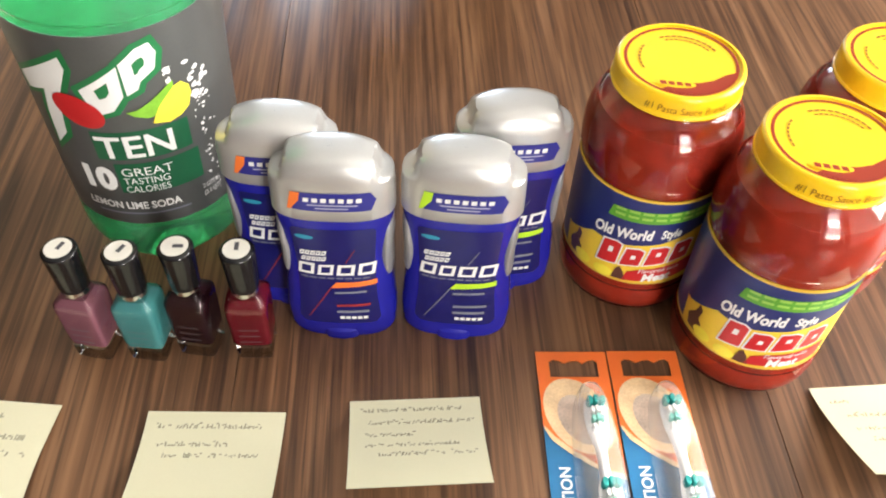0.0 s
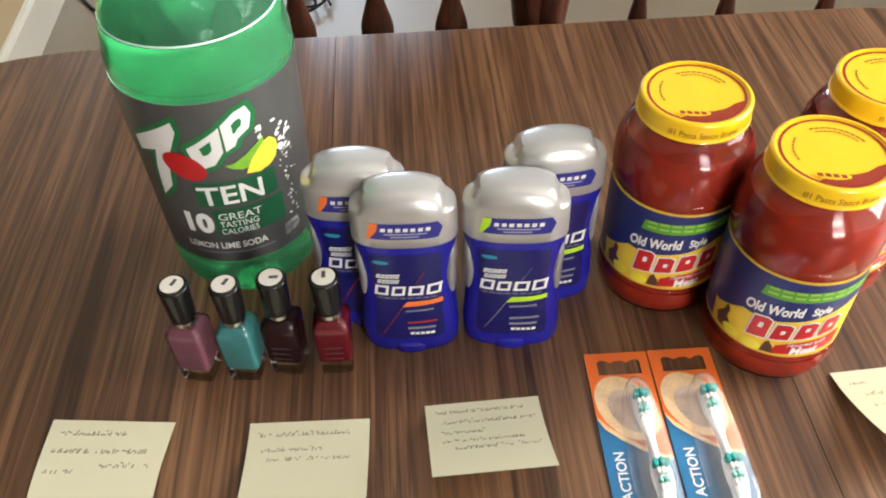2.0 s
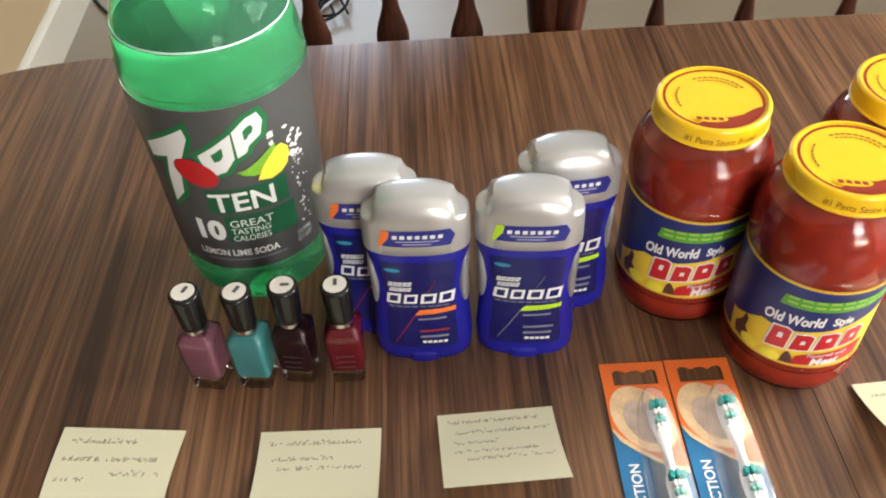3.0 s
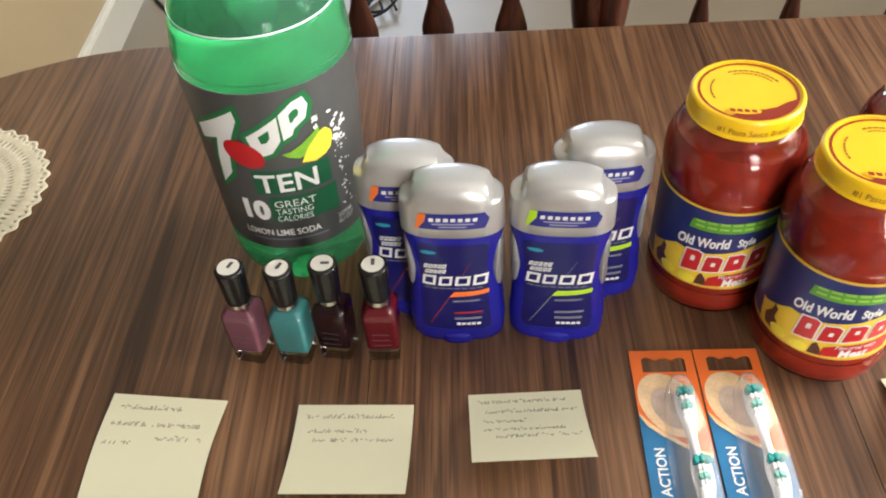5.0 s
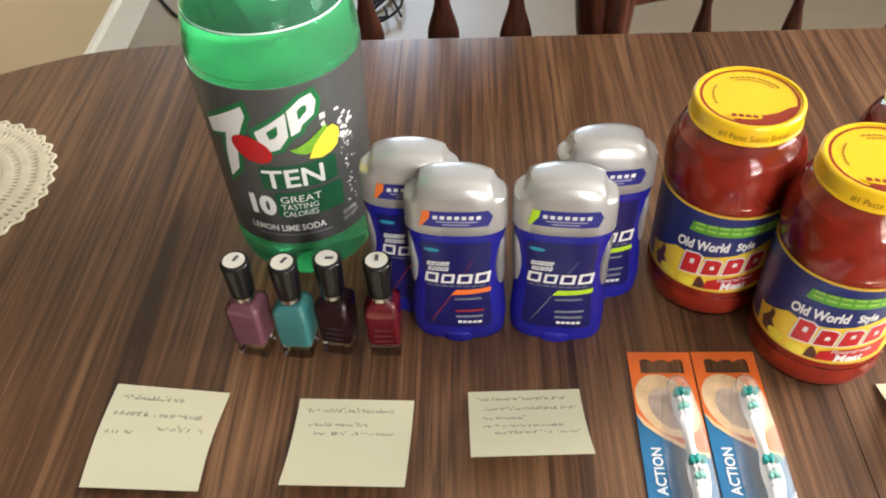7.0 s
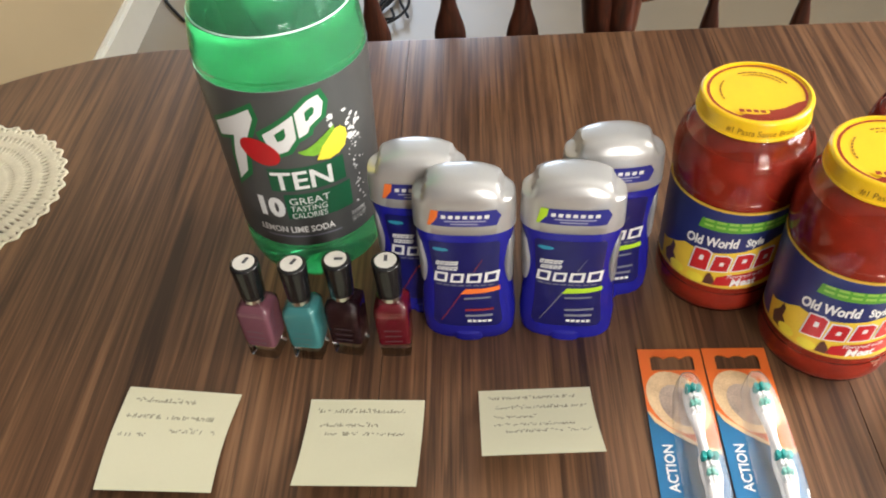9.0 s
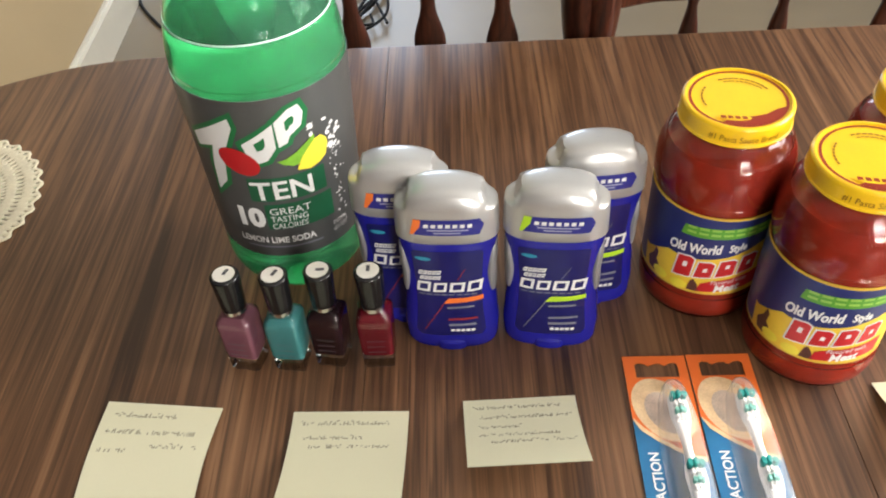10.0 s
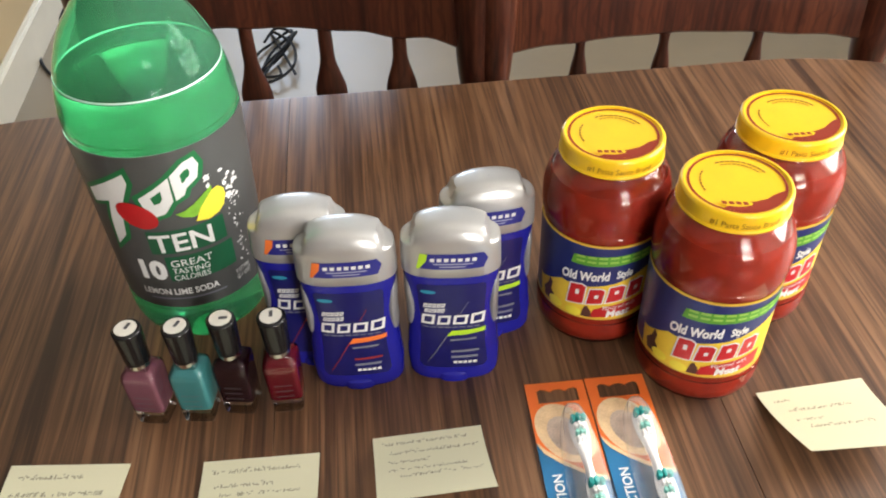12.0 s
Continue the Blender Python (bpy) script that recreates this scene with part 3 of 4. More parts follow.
def bottle_height(z):
    """Heights of the foot, of the lower label and of all above it."""
    if z < 0.0745:
        return z * 0.052 / 0.0745
    return 0.052 + (z - 0.0745) * 1.252 if z < 0.13 else 0.1215 + (z - 0.13) * 0.935


for o in bottle.children_recursive:
    for v in o.data.vertices:
        v.co.z = bottle_height(v.co.z)

# ---- deodorant sticks ----
DK = 2.7


def deo_ab(z):
    """Half width and half depth of the blue body at height z."""
    pts = [(0.0, 0.0318, 0.0150), (0.004, 0.0337, 0.0162), (0.018, 0.0343, 0.0165), (0.035, 0.0331, 0.0163), (0.052, 0.0313, 0.0160), (0.068, 0.0306, 0.0158), (0.084, 0.0318, 0.0160), (0.096, 0.0336, 0.0163), (0.103, 0.0338, 0.0164)]
    for p, q in zip(pts, pts[1:]):
        if z <= q[0]:
            t = (z - p[0]) / (q[0] - p[0])
            t = t * t * (3 - 2 * t)
            return p[1] + (q[1] - p[1]) * t, p[2] + (q[2] - p[2]) * t
    return pts[-1][1:]


def on_front(k, ab=deo_ab):
    def place(u, v):
        a, b = ab(v)
        s = max(0.0, 1 - (min(abs(u), a * 0.985) / a) ** DK) ** (1 / DK)
        return (u, -b * s - 0.00022 * k, v)
    return place


def cap_ab(z):
    return 0.0340, 0.0168


def deodorant(m, accent, accent_name):
    root = thing("deodorant_stick", m, "blue and silver deodorant stick with " + accent_name + " accents", "deodorant", "deodorant sticks on the table")
    rings = []
    for i in range(31):
        z = 0.103 * i / 30
        a, b = deo_ab(z)
        rings.append(oval(a, b, z, 72, DK))
    body = part("body", loft(rings), BLUE, root, "glossy royal blue plastic body")
    # silver cap: flared skirt, then a domed crown with lower wings at both sides
    rings = [oval(0.0338, 0.0167, 0.0985, 72, DK), oval(0.0345, 0.0172, 0.0992, 72, DK)]
    for z, a in ((0.108, 0.0344), (0.116, 0.0342), (0.121, 0.0338)):
        rings.append(oval(a, a * 0.498, z, 72, DK))
    base = oval(1, 1, 0, 72, DK)
    for k in range(1, 13):
        s = math.cos(k / 12.6 * math.pi / 2) ** 0.62
        ring = []
        for x, y, _ in base:
            xx, yy = x * s * 0.0338, y * s * 0.0168
            q = abs(xx) / 0.0338
            crown = 0.1365 - 0.0025 * (q / 0.7) ** 2
            wing = 0.1264 - 0.003 * max(0.0, (q - 0.7) / 0.3)
            w = min(1.0, max(0.0, (q - 0.72) / 0.05))
            w = w * w * (3 - 2 * w)
            top = crown * (1 - w) + wing * w
            rise = math.sin(k / 12.6 * math.pi / 2) ** 0.8
            ring.append((xx, yy, 0.121 + (top - 0.121) * rise))
        rings.append(ring)
    cap = part("cap", loft(rings), SILVER, root, "satin silver plastic cap")
    dent = lathe([(0.0014, 0.1350), (0.0014, 0.1364), (0.0008, 0.1362)], 14)
    part("dimple", dent, GREY_INK, cap)
    pan = mm((-17, 118.6), (22, 118.6), (25, 113.5), (22, 106.2), (-21, 106.2))
    part("panel", sheet([pan], on_front(2, cap_ab)), PANEL_BLUE, cap, "blue foil panel")
    part("flash", sheet([mm((-20.5, 118.6), (-15.5, 118.6), (-16.5, 113), (-21.5, 106.2), (-23.5, 106.2))], on_front(3, cap_ab)), accent, cap, accent_name + " flash")
    part("name_bar", sheet([[(u + 0.0004, v), (u + 0.0034, v), (u + 0.0037, v + 0.0028), (u + 0.0007, v + 0.0028)] for u, v in [(-0.0145 + 0.0047 * i, 0.1128) for i in range(7)]], on_front(4, cap_ab), 0.002), WHITE_INK, cap)
    for i in (0, 1):
        part("small_print_bar", sheet([bar(-0.012 + 0.004 * i, 0.1104 - 0.0022 * i, 0.015 - 0.005 * i, 0.1104 - 0.0022 * i, 0.0009)], on_front(4, cap_ab)), PALE_INK, cap)
    # printed front
    front = part("front_label", sheet([mm((-22, 92), (22, 92), (24, 90), (22.5, 62), (23, 40), (25, 18), (22, 14), (-22, 14), (-25, 18), (-23, 40), (-22.5, 62), (-24, 90))], on_front(1)), NAVY, root, "dark navy printed front label")
    part("maker_oval", sheet([disc2(-0.0165, 0.0855, 0.0055, 0.0016)], on_front(2)), TEAL_INK, front)
    sp = [mm((-20.5, 71.4), (-5.0, 72.0), (-3.6, 75.6), (-19.4, 75.0)), mm((-19.8, 66.8), (-5.4, 67.4), (-4.2, 70.8), (-18.8, 70.2))]
    for g in sp:
        (ua, va), (ub, vb), (uc, vc), (ud, vd) = g
        cells = []
        for i in range(5):
            a, b = i / 5, (i + 0.80) / 5
            cells += hollow([(ua + (ub - ua) * a, va + (vb - va) * a), (ua + (ub - ua) * b, va + (vb - va) * b), (ud + (uc - ud) * b, vd + (vc - vd) * b), (ud + (uc - ud) * a, vd + (vc - vd) * a)], 0.36)
        part("upper_emblem_bar", sheet(cells, on_front(2), 0.004), WHITE_INK, front)
    gl = []
    for u0, w, top in ((-22.5, 10.6, 65.2), (-11.2, 10.4, 64.6), (0.0, 11.6, 64.8), (12.4, 11.4, 65.6)):
        gl.append(mm((u0, 56.2), (u0 + w - 1.4, 56.4), (u0 + w, top), (u0 + 1.4, top - 0.3)))
    for g in gl:
        part("emblem_shape", sheet(hollow(g, 0.58, 0.0), on_front(2), 0.002), WHITE_INK, front)
    part("small_print_bar", sheet([bar(-0.021 + 0.0052 * i, 0.0532, -0.017 + 0.0052 * i, 0.0532, 0.0010) for i in range(8)], on_front(2), 0.002), GREY_INK, front)
    part("accent_bar", sheet([mm((-4.5, 45.2), (23.6, 47.6), (23.6, 51.4), (-0.5, 50.2))], on_front(2)), accent, front, accent_name + " bar")
    for g in (mm((-19.5, 19), (-18.9, 19), (-3.4, 46), (-4.2, 46)), mm((5.5, 66.5), (6.0, 66.3), (12, 77), (11.6, 77.2))):
        part("slash", sheet([g], on_front(3)), DIM_RED if accent is ORANGE_INK else GREY_INK, front)
    part("small_print_bar", sheet([bar(-0.002, 0.0405, 0.017, 0.0415, 0.0016)], on_front(2)), GREY_INK, front)
    part("small_print_bar", sheet([bar(-0.0015, 0.0290, 0.019, 0.0300, 0.0020)], on_front(2)), DIM_RED if accent is ORANGE_INK else GREY_INK, front)
    part("small_print_bar", sheet([bar(-0.0015, 0.0235, 0.018, 0.0240, 0.0022)], on_front(2)), GREY_INK, front)
    part("small_print_bar", sheet([bar(0.0000 + 0.0036 * i, 0.0182, 0.0028 + 0.0036 * i, 0.0183, 0.0024) for i in range(5)], on_front(2), 0.002), WHITE_INK, front)
    # side grips in the waist
    for s in (-1, 1):
        rings = []
        for i in range(13):
            z = 0.046 + 0.046 * i / 12
            q = math.sqrt(max(0.0, 1 - ((z - 0.069) / 0.0235) ** 2))
            a = deo_ab(z)[0]
            rings.append(oval(0.0016 + 0.0026 * q, 0.003 + 0.0085 * q, z, 20, 2.2, s * (a - 0.0020), 0))
        part("side_grip", loft(rings), GRIP, root, "silver plastic side grip")
    knob = loft([oval(0.011, 0.005, 0.0, 24, 2.4, 0, -0.0128), oval(0.0118, 0.0058, 0.003, 24, 2.4, 0, -0.0128), oval(0.0112, 0.0052, 0.0068, 24, 2.4, 0, -0.0128), oval(0.008, 0.003, 0.0086, 24, 2.4, 0, -0.0128)])
    part("dial", knob, BLUE, root)
    for o in root.children_recursive:
        for v in o.data.vertices:
            v.co = (v.co.x * 0.955, v.co.y, v.co.z * 1.035)
    return root


d_orange = deodorant(pose(-0.0605, 0.3820, T, 0, 0, 1), ORANGE_INK, "orange")
d_green = deodorant(pose(0.0078, 0.3850, T, 0, 0, -2), YELLOW_GREEN_INK, "lime green")
copy_thing(d_orange, pose(-0.0925, 0.4065, T, 0, 0, 2))
copy_thing(d_green, pose(0.0345, 0.4250, T, 0, 0, 6))

# ---- sauce jars ----
JR = 0.0452


def sauce_jar(m):
    root = thing("sauce_jar", m, "glass jar of red tomato sauce with a yellow metal lid", "jar", "jars of pasta sauce on the table")
    prof = rounded([(0.034, 0.0015), (0.039, 0.0), (0.0432, 0.004), (0.0452, 0.012), (0.0452, 0.023), (0.0442, 0.027), (0.0442, 0.094), (0.0453, 0.099), (0.0458, 0.108), (0.0450, 0.118), (0.0415, 0.128), (0.0360, 0.135), (0.0325, 0.1385), (0.0320, 0.148)], 4)
    inn = [(max(0.004, r - 0.0026), z + (0.004 if z < 0.01 else 0.0)) for r, z in prof]
    part("glass", loft([circle(r, z, 80) for r, z in prof] + [circle(r, z, 80) for r, z in inn[::-1]]), GLASS, root, "clear glass").visible_shadow = False
    sa = [(r + 0.0002, z - 0.0003) for r, z in inn if z < 0.1300]
    part("sauce", lathe(sa + [(sa[-1][0] * 0.6, sa[-1][1] + 0.0006)], 80), SAUCE, root, "thick red tomato sauce")
    lidp = rounded([(0.0346, 0.1402), (0.0360, 0.1405), (0.0361, 0.1418), (0.0354, 0.1430), (0.0354, 0.1500), (0.0350, 0.1522), (0.0336, 0.1532), (0.0322, 0.1530), (0.0310, 0.1520), (0.012, 0.1521)], 3)
    lid = part("lid", lathe(lidp, 96), LID_YELLOW, root, "yellow enamelled twist-off lid")

    def on_lid(k):
        return lambda u, v: (u, v, 0.15215 + 0.00016 * k)

    def arc(r0, r1, a0, a1, n=40):
        return [(r1 * math.cos(radians(a0 + (a1 - a0) * i / n)), r1 * math.sin(radians(a0 + (a1 - a0) * i / n))) for i in range(n + 1)] + \
               [(r0 * math.cos(radians(a1 - (a1 - a0) * i / n)), r0 * math.sin(radians(a1 - (a1 - a0) * i / n))) for i in range(n + 1)]
    part("red_ring", sheet([arc(0.0292, 0.0309, a, a + 60) for a in range(-90, 270, 60)], on_lid(1)), LID_RED, lid)
    part("red_crescent", sheet([[(0.0294 * math.cos(radians(a)), 0.0294 * math.sin(radians(a))) for a in range(-125, -24, 5)] + mm((20, -14.5), (12, -19), (4, -20.5), (-6, -19.5))], on_lid(2)), LID_RED, lid)
    part("emblem_shape", sheet([disc2(-0.0085, -0.0205, 0.0105, 0.0035, -12)], on_lid(3)), LID_YELLOW, lid)
    part("emblem_bar", sheet([bar(-0.0165 + 0.0042 * i, -0.0205 - 0.0009 * i, -0.0135 + 0.0042 * i, -0.0211 - 0.0009 * i, 0.003) for i in range(4)], on_lid(4)), LID_RED, lid)
    part("small_print_bar", sheet([arc(0.0218, 0.0231, a, a + 7, 4) for a in range(20, 110, 9)] + [arc(0.0188, 0.0198, a, a + 6, 4) for a in range(25, 100, 8)] + [arc(0.022, 0.0232, a, a + 6, 4) for a in range(140, 190, 8)], on_lid(1)), plain_brown, lid)
    part("lettering", lay(words("#1 Pasta Sauce Brand", 0.0056, -0.0275, 0.1440, slant=0.1, stretch=0.92), on_cylinder(0.0357), 0.002), plain_brown, lid)
    # paper label
    r = 0.0445
    half = math.radians(118)
    u1 = half * r
    n = 60
    bm = bmesh.new()
    rows = [[bm.verts.new((rr * math.sin(-half + 2 * half * i / n), -rr * math.cos(-half + 2 * half * i / n), z)) for i in range(n + 1)] for rr, z in ((r, 0.0275), (r, 0.0935), (r - 0.0003, 0.0935), (r - 0.0003, 0.0275))]
    for a, b in zip(rows, rows[1:] + rows[:1]):
        for i in range(n):
            bm.faces.new((a[i], a[i + 1], b[i + 1], b[i]))
    lb = part("label", bm, LABEL_YELLOW, root, "navy and yellow printed paper label")

    def on(k):
        return on_cylinder(r + 0.0002 * k)
    part("navy_field", sheet([mm((-u1 * 1000 + 1, 92.5), (u1 * 1000 - 1, 92.5), (u1 * 1000 - 1, 74), (34, 71.5), (20, 68), (0, 61.5), (-20, 57.5), (-34, 56.5), (-42, 57), (-50, 52), (-62, 46), (-u1 * 1000 + 1, 46))], on(1)), LABEL_BLUE, lb)
    for v in (0.0275, 0.0920):
        part("gold_line", sheet([bar(-u1 + 0.0005, v, u1 - 0.0005, v, 0.0015)], on(2)), LABEL_GOLD, lb)
    part("green_strip", sheet([mm((-35, 75.5), (-20, 76), (34, 79.5), (52, 82), (52, 88.5), (34, 87.5), (-20, 84.5), (-33, 83.5))], on(2)), LABEL_GREEN, lb)
    for i in (0, 1):
        part("small_print_bar", sheet([bar(u / 1000, 0.0782 + 0.0038 * i + (u + 31) * 0.000048, u / 1000 + 0.0062, 0.0785 + 0.0038 * i + (u + 31) * 0.000048, 0.0018) for u in range(-31, 30, 8)], on(3)), plain_lime, lb)
    part("lettering", lay(words("Old World", 0.0105, -0.0420, 0.0605, slant=0.25, turn=7, bold=0.0004, stretch=0.76), on(3), 0.003), WHITE_INK, lb)
    part("lettering", lay(words("Style", 0.0088, -0.0010, 0.0660, slant=0.25, turn=7, bold=0.0003, stretch=0.72), on(3), 0.003), WHITE_INK, lb)
    # brand mark: four heavy red blocks edged in white
    for i, (du, w, h) in enumerate(((-35.5, 12.6, 19.0), (-20.8, 12.0, 14.6), (-6.4, 12.6, 14.8), (8.6, 12.6, 15.4))):
        dv = 39.5 + 2.3 * i
        poly = mm((du, dv), (du + w - 0.6, dv + 1.8), (du + w + 0.8, dv + h - 1.6), (du + w - 2.2, dv + h), (du + 2.2, dv + h - 1.2))
        part("emblem_edge", sheet([grow(poly, 0.0010)], on(2)), WHITE_INK, lb)
        part("emblem_shape", sheet(hollow(poly, 0.26, 0.001 * (-1) ** i), on(3)), LABEL_RED, lb)
    part("red_flag", sheet([mm((-17, 29.5), (27, 32.5), (29, 45.5), (-8, 40), (-15, 37))], on(2)), LABEL_RED, lb)
    part("lettering", lay(words("Flavored with", 0.0052, -0.0085, 0.0370, slant=0.2, turn=5, stretch=0.9), on(3), 0.003), WHITE_INK, lb)
    part("lettering", lay(words("Meat", 0.0090, -0.0055, 0.0302, slant=0.2, turn=4, bold=0.0003), on(3), 0.003), WHITE_INK, lb)
    for g in (mm((-58, 31), (-47, 30), (-48, 38), (-51, 41), (-50, 48), (-53, 51), (-55, 44), (-60, 38)), mm((-24, 29.5), (-15, 29.5), (-17, 36), (-20, 40), (-22, 38))):
        part("herb_shape", sheet([g], on(2)), BROWN_INK, lb)
    for u, v in ((-0.046, 0.0335), (-0.030, 0.0325)):
        part("herb_shape", sheet([disc2(u, v, 0.0065, 0.004)], on(3)), LEMON_INK, lb)
    for g in (mm((-u1 * 1000 + 1, 29.2), (-64, 29.2), (-66, 46), (-u1 * 1000 + 1, 46)), mm((u1 * 1000 - 1, 29.2), (60, 29.2), (62, 74), (u1 * 1000 - 1, 74))):
        part("dark_flank", sheet([g], on(1)), LABEL_BLUE, lb)
    for o in root.children_recursive:
        for v in o.data.vertices:
            v.co = (v.co.x * JAR_WIDE, v.co.y * JAR_WIDE, v.co.z * JAR_TALL)
    return root


JAR_WIDE, JAR_TALL = 0.967, 1.06
plain_brown = plain("brown_print", (0.30, 0.13, 0.01), 0.4)
plain_lime = plain("light_green_print", (0.30, 0.55, 0.10), 0.4)
jar = sauce_jar(pose(0.1187, 0.4367, T, 0, 0, 6))
copy_thing(jar, pose(0.1831, 0.3786, T, 0, 0, 3))
copy_thing(jar, pose(0.2416, 0.4474, T, 0, 0, 14))


# ---- nail polish ----
def polish(x, y, colour, label, turn, tint, mark):
    c, d = math.cos(radians(mark)), math.sin(radians(mark))
    root = thing("nail_polish", pose(x, y, T, 0, 0, turn), label, "nail polish", "nail polish bottles in a row")
    secs = [(0.0100, 0.0087, 0.0), (0.0111, 0.0098, 0.0012), (0.0117, 0.0104, 0.005), (0.0121, 0.0108, 0.020), (0.0125, 0.0112, 0.0385), (0.0125, 0.0111, 0.0422), (0.0118, 0.0104, 0.0448), (0.0086, 0.0078, 0.0482), (0.0062, 0.0060, 0.0510), (0.0055, 0.0055, 0.0535), (0.0055, 0.0055, 0.0560)]

    def power(z):
        return 9.0 if z < 0.045 else max(2.2, 9.0 - (z - 0.045) * 900)
    glass = loft([oval(a * 0.94, b, z, 64, power(z)) for a, b, z in rounded(secs, 3)])
    part("bottle", glass, GLASS, root, "thick clear glass bottle").visible_shadow = False
    lac = plain("lacquer_" + tint, colour, 0.22, var=0.10, scale=80, spec=0.3)
    fill = loft([oval(a * 0.94 - 0.0008, b - 0.0010, z, 64, power(z)) for a, b, z in rounded([(0.0095, 0.0085, 0.0118), (0.0114, 0.0101, 0.0134), (0.0121, 0.0108, 0.022), (0.0125, 0.0112, 0.0383), (0.0123, 0.0109, 0.0414), (0.0115, 0.0101, 0.0440), (0.0084, 0.0075, 0.0472)], 3)])
    part("lacquer", fill, lac, root)
    part("collar", lathe([(0.0066, 0.0490), (0.0077, 0.0494), (0.0077, 0.0546), (0.0066, 0.0550)], 32), CHROME, root, "shiny silver collar")
    capp = rounded([(0.0078, 0.0532), (0.0084, 0.0537), (0.0089, 0.0640), (0.0095, 0.0764), (0.0093, 0.0786), (0.0078, 0.0794)], 3)
    cap = part("cap", lathe(capp, 48), BLACK, root, "glossy black tapered cap")
    top = part("sticker", sheet([disc2(0, 0, 0.0072, 0.0072, 0, 36)], lambda u, v: (u, v, 0.0796)), STICKER, cap, "round white sticker")
    part("sticker_mark", sheet([[(c * x - d * y, d * x + c * y) for x, y in ((-0.0012, -0.0010), (0.0012, -0.0010), (0.0012, 0.0046), (-0.0012, 0.0046))]], lambda u, v: (u, v, 0.0797)), DARK_INK, top)
    for i in range(3):
        part("print_line", sheet([bar(-0.006, 0.0275 - 0.005 * i, 0.006, 0.0275 - 0.005 * i, 0.0005)], lambda u, v: (u, -0.01150, v)), DARK_INK, root)
    for o in root.children_recursive:
        for v in o.data.vertices:
            v.co.z *= 1.10
    return root


polish(-0.2020, 0.3515, (0.150, 0.058, 0.078), "small bottle of mauve nail polish with a black cap", -8, "mauve", -14)
polish(-0.1705, 0.3515, (0.040, 0.165, 0.165), "small bottle of teal nail polish with a black cap", -4, "teal", -22)
polish(-0.1425, 0.3565, (0.012, 0.003, 0.005), "small bottle of blackish plum nail polish with a black cap", -6, "plum", -80)
polish(-0.1100, 0.3565, (0.085, 0.004, 0.009), "small bottle of dark red nail polish with a black cap", 3, "red", 2)


# ---- toothbrush packs ----
def pack(m):
    root = thing("toothbrush_pack", m, "orange and blue carded toothbrush pack under clear plastic", "toothbrush pack", "toothbrush packs lying side by side")
    L, W = 0.205, 0.0425
    # card lies in x 0..W and y -L..0; with a three-lobed hanging slot near the top
    slot = [(0.0075, -0.0185), (0.0075, -0.0085), (0.010, -0.0065), (0.0135, -0.0072), (0.0165, -0.0095), (0.0205, -0.0075), (0.0245, -0.0072), (0.0275, -0.0095), (0.031, -0.0072), (0.0345, -0.0065), (0.0365, -0.0085), (0.0365, -0.0185), (0.034, -0.0205), (0.010, -0.0205)]

    def slab(poly, z0, z1):
        bm = bmesh.new()
        lo, hi = [bm.verts.new((x, y, z0)) for x, y in poly], [bm.verts.new((x, y, z1)) for x, y in poly]
        bm.faces.new(lo[::-1])
        bm.faces.new(hi)
        for i in range(len(poly)):
            j = (i + 1) % len(poly)
            bm.faces.new((lo[i], lo[j], hi[j], hi[i]))
        bmesh.ops.triangulate(bm, faces=[f for f in bm.faces if len(f.verts) > 4], ngon_method="EAR_CLIP")
        return bm
    # the hanging slot is open: two cheeks and a scalloped bridge above it
    bm = bmesh.new()
    tops = slot[1:12]
    for p, q in [((0.0, -0.0205), (0.0075, -0.0205))] + list(zip(tops, tops[1:])) + [((0.0365, -0.0205), (W, -0.0205))]:
        v = [bm.verts.new((x, y, z)) for z in (0.0006, 0.0012) for x, y in (p, q, (q[0], 0.0), (p[0], 0.0))]
        for f in ((3, 2, 1, 0), (4, 5, 6, 7), (0, 1, 5, 4), (2, 3, 7, 6), (1, 2, 6, 5), (3, 0, 4, 7)):
            bm.faces.new([v[k] for k in f])
    bmesh.ops.remove_doubles(bm, verts=bm.verts[:], dist=1e-6)
    part("card", bm, CARD_ORANGE, root, "printed card with a hanging slot", smooth=False)
    lower = part("card_lower", slab([(0, -0.0205), (W, -0.0205), (W, -L), (0, -L)], 0.0006, 0.0012), CARD_BLUE, root, "blue printed card", smooth=False)

    def on(k):
        return lambda u, v: (u, v, 0.0012 + 0.00015 * k)
    part("orange_field", sheet([[(0, -0.0205), (W, -0.0205), (W, -0.092), (0.036, -0.090), (0.026, -0.084), (0.015, -0.075), (0.006, -0.066), (0, -0.058)]], on(1)), CARD_ORANGE, lower)
    part("peach_field", sheet([disc2(0.021, -0.050, 0.0185, 0.029, 18, 32)], on(2)), CARD_PEACH, lower)
    # middle of the print, with the glare haze over it put into its colour
    part("brown_field", sheet([disc2(0.0215, -0.053, 0.0115, 0.019, 18, 32)], on(3)), CARD_HAZED, lower)
    part("pale_edge", sheet([[(0.0005, -0.060), (0.004, -0.068), (0.013, -0.077), (0.025, -0.0865), (0.035, -0.0925), (W, -0.0955), (W, -0.092), (0.036, -0.0895), (0.026, -0.0835), (0.015, -0.0745), (0.006, -0.0655), (0.0005, -0.0575)]], on(3)), CARD_PEACH, lower)
    part("lettering", lay(words("ACTION", 0.0088, 0.0120, -0.1240, turn=90, stretch=1.12, bold=0.0002), on(3)), WHITE_INK, lower)
    part("small_print_bar", sheet([[(0.0142, -0.118), (0.0149, -0.118), (0.0149, -0.092), (0.0142, -0.092)]], on(3)), PALE_INK, lower)
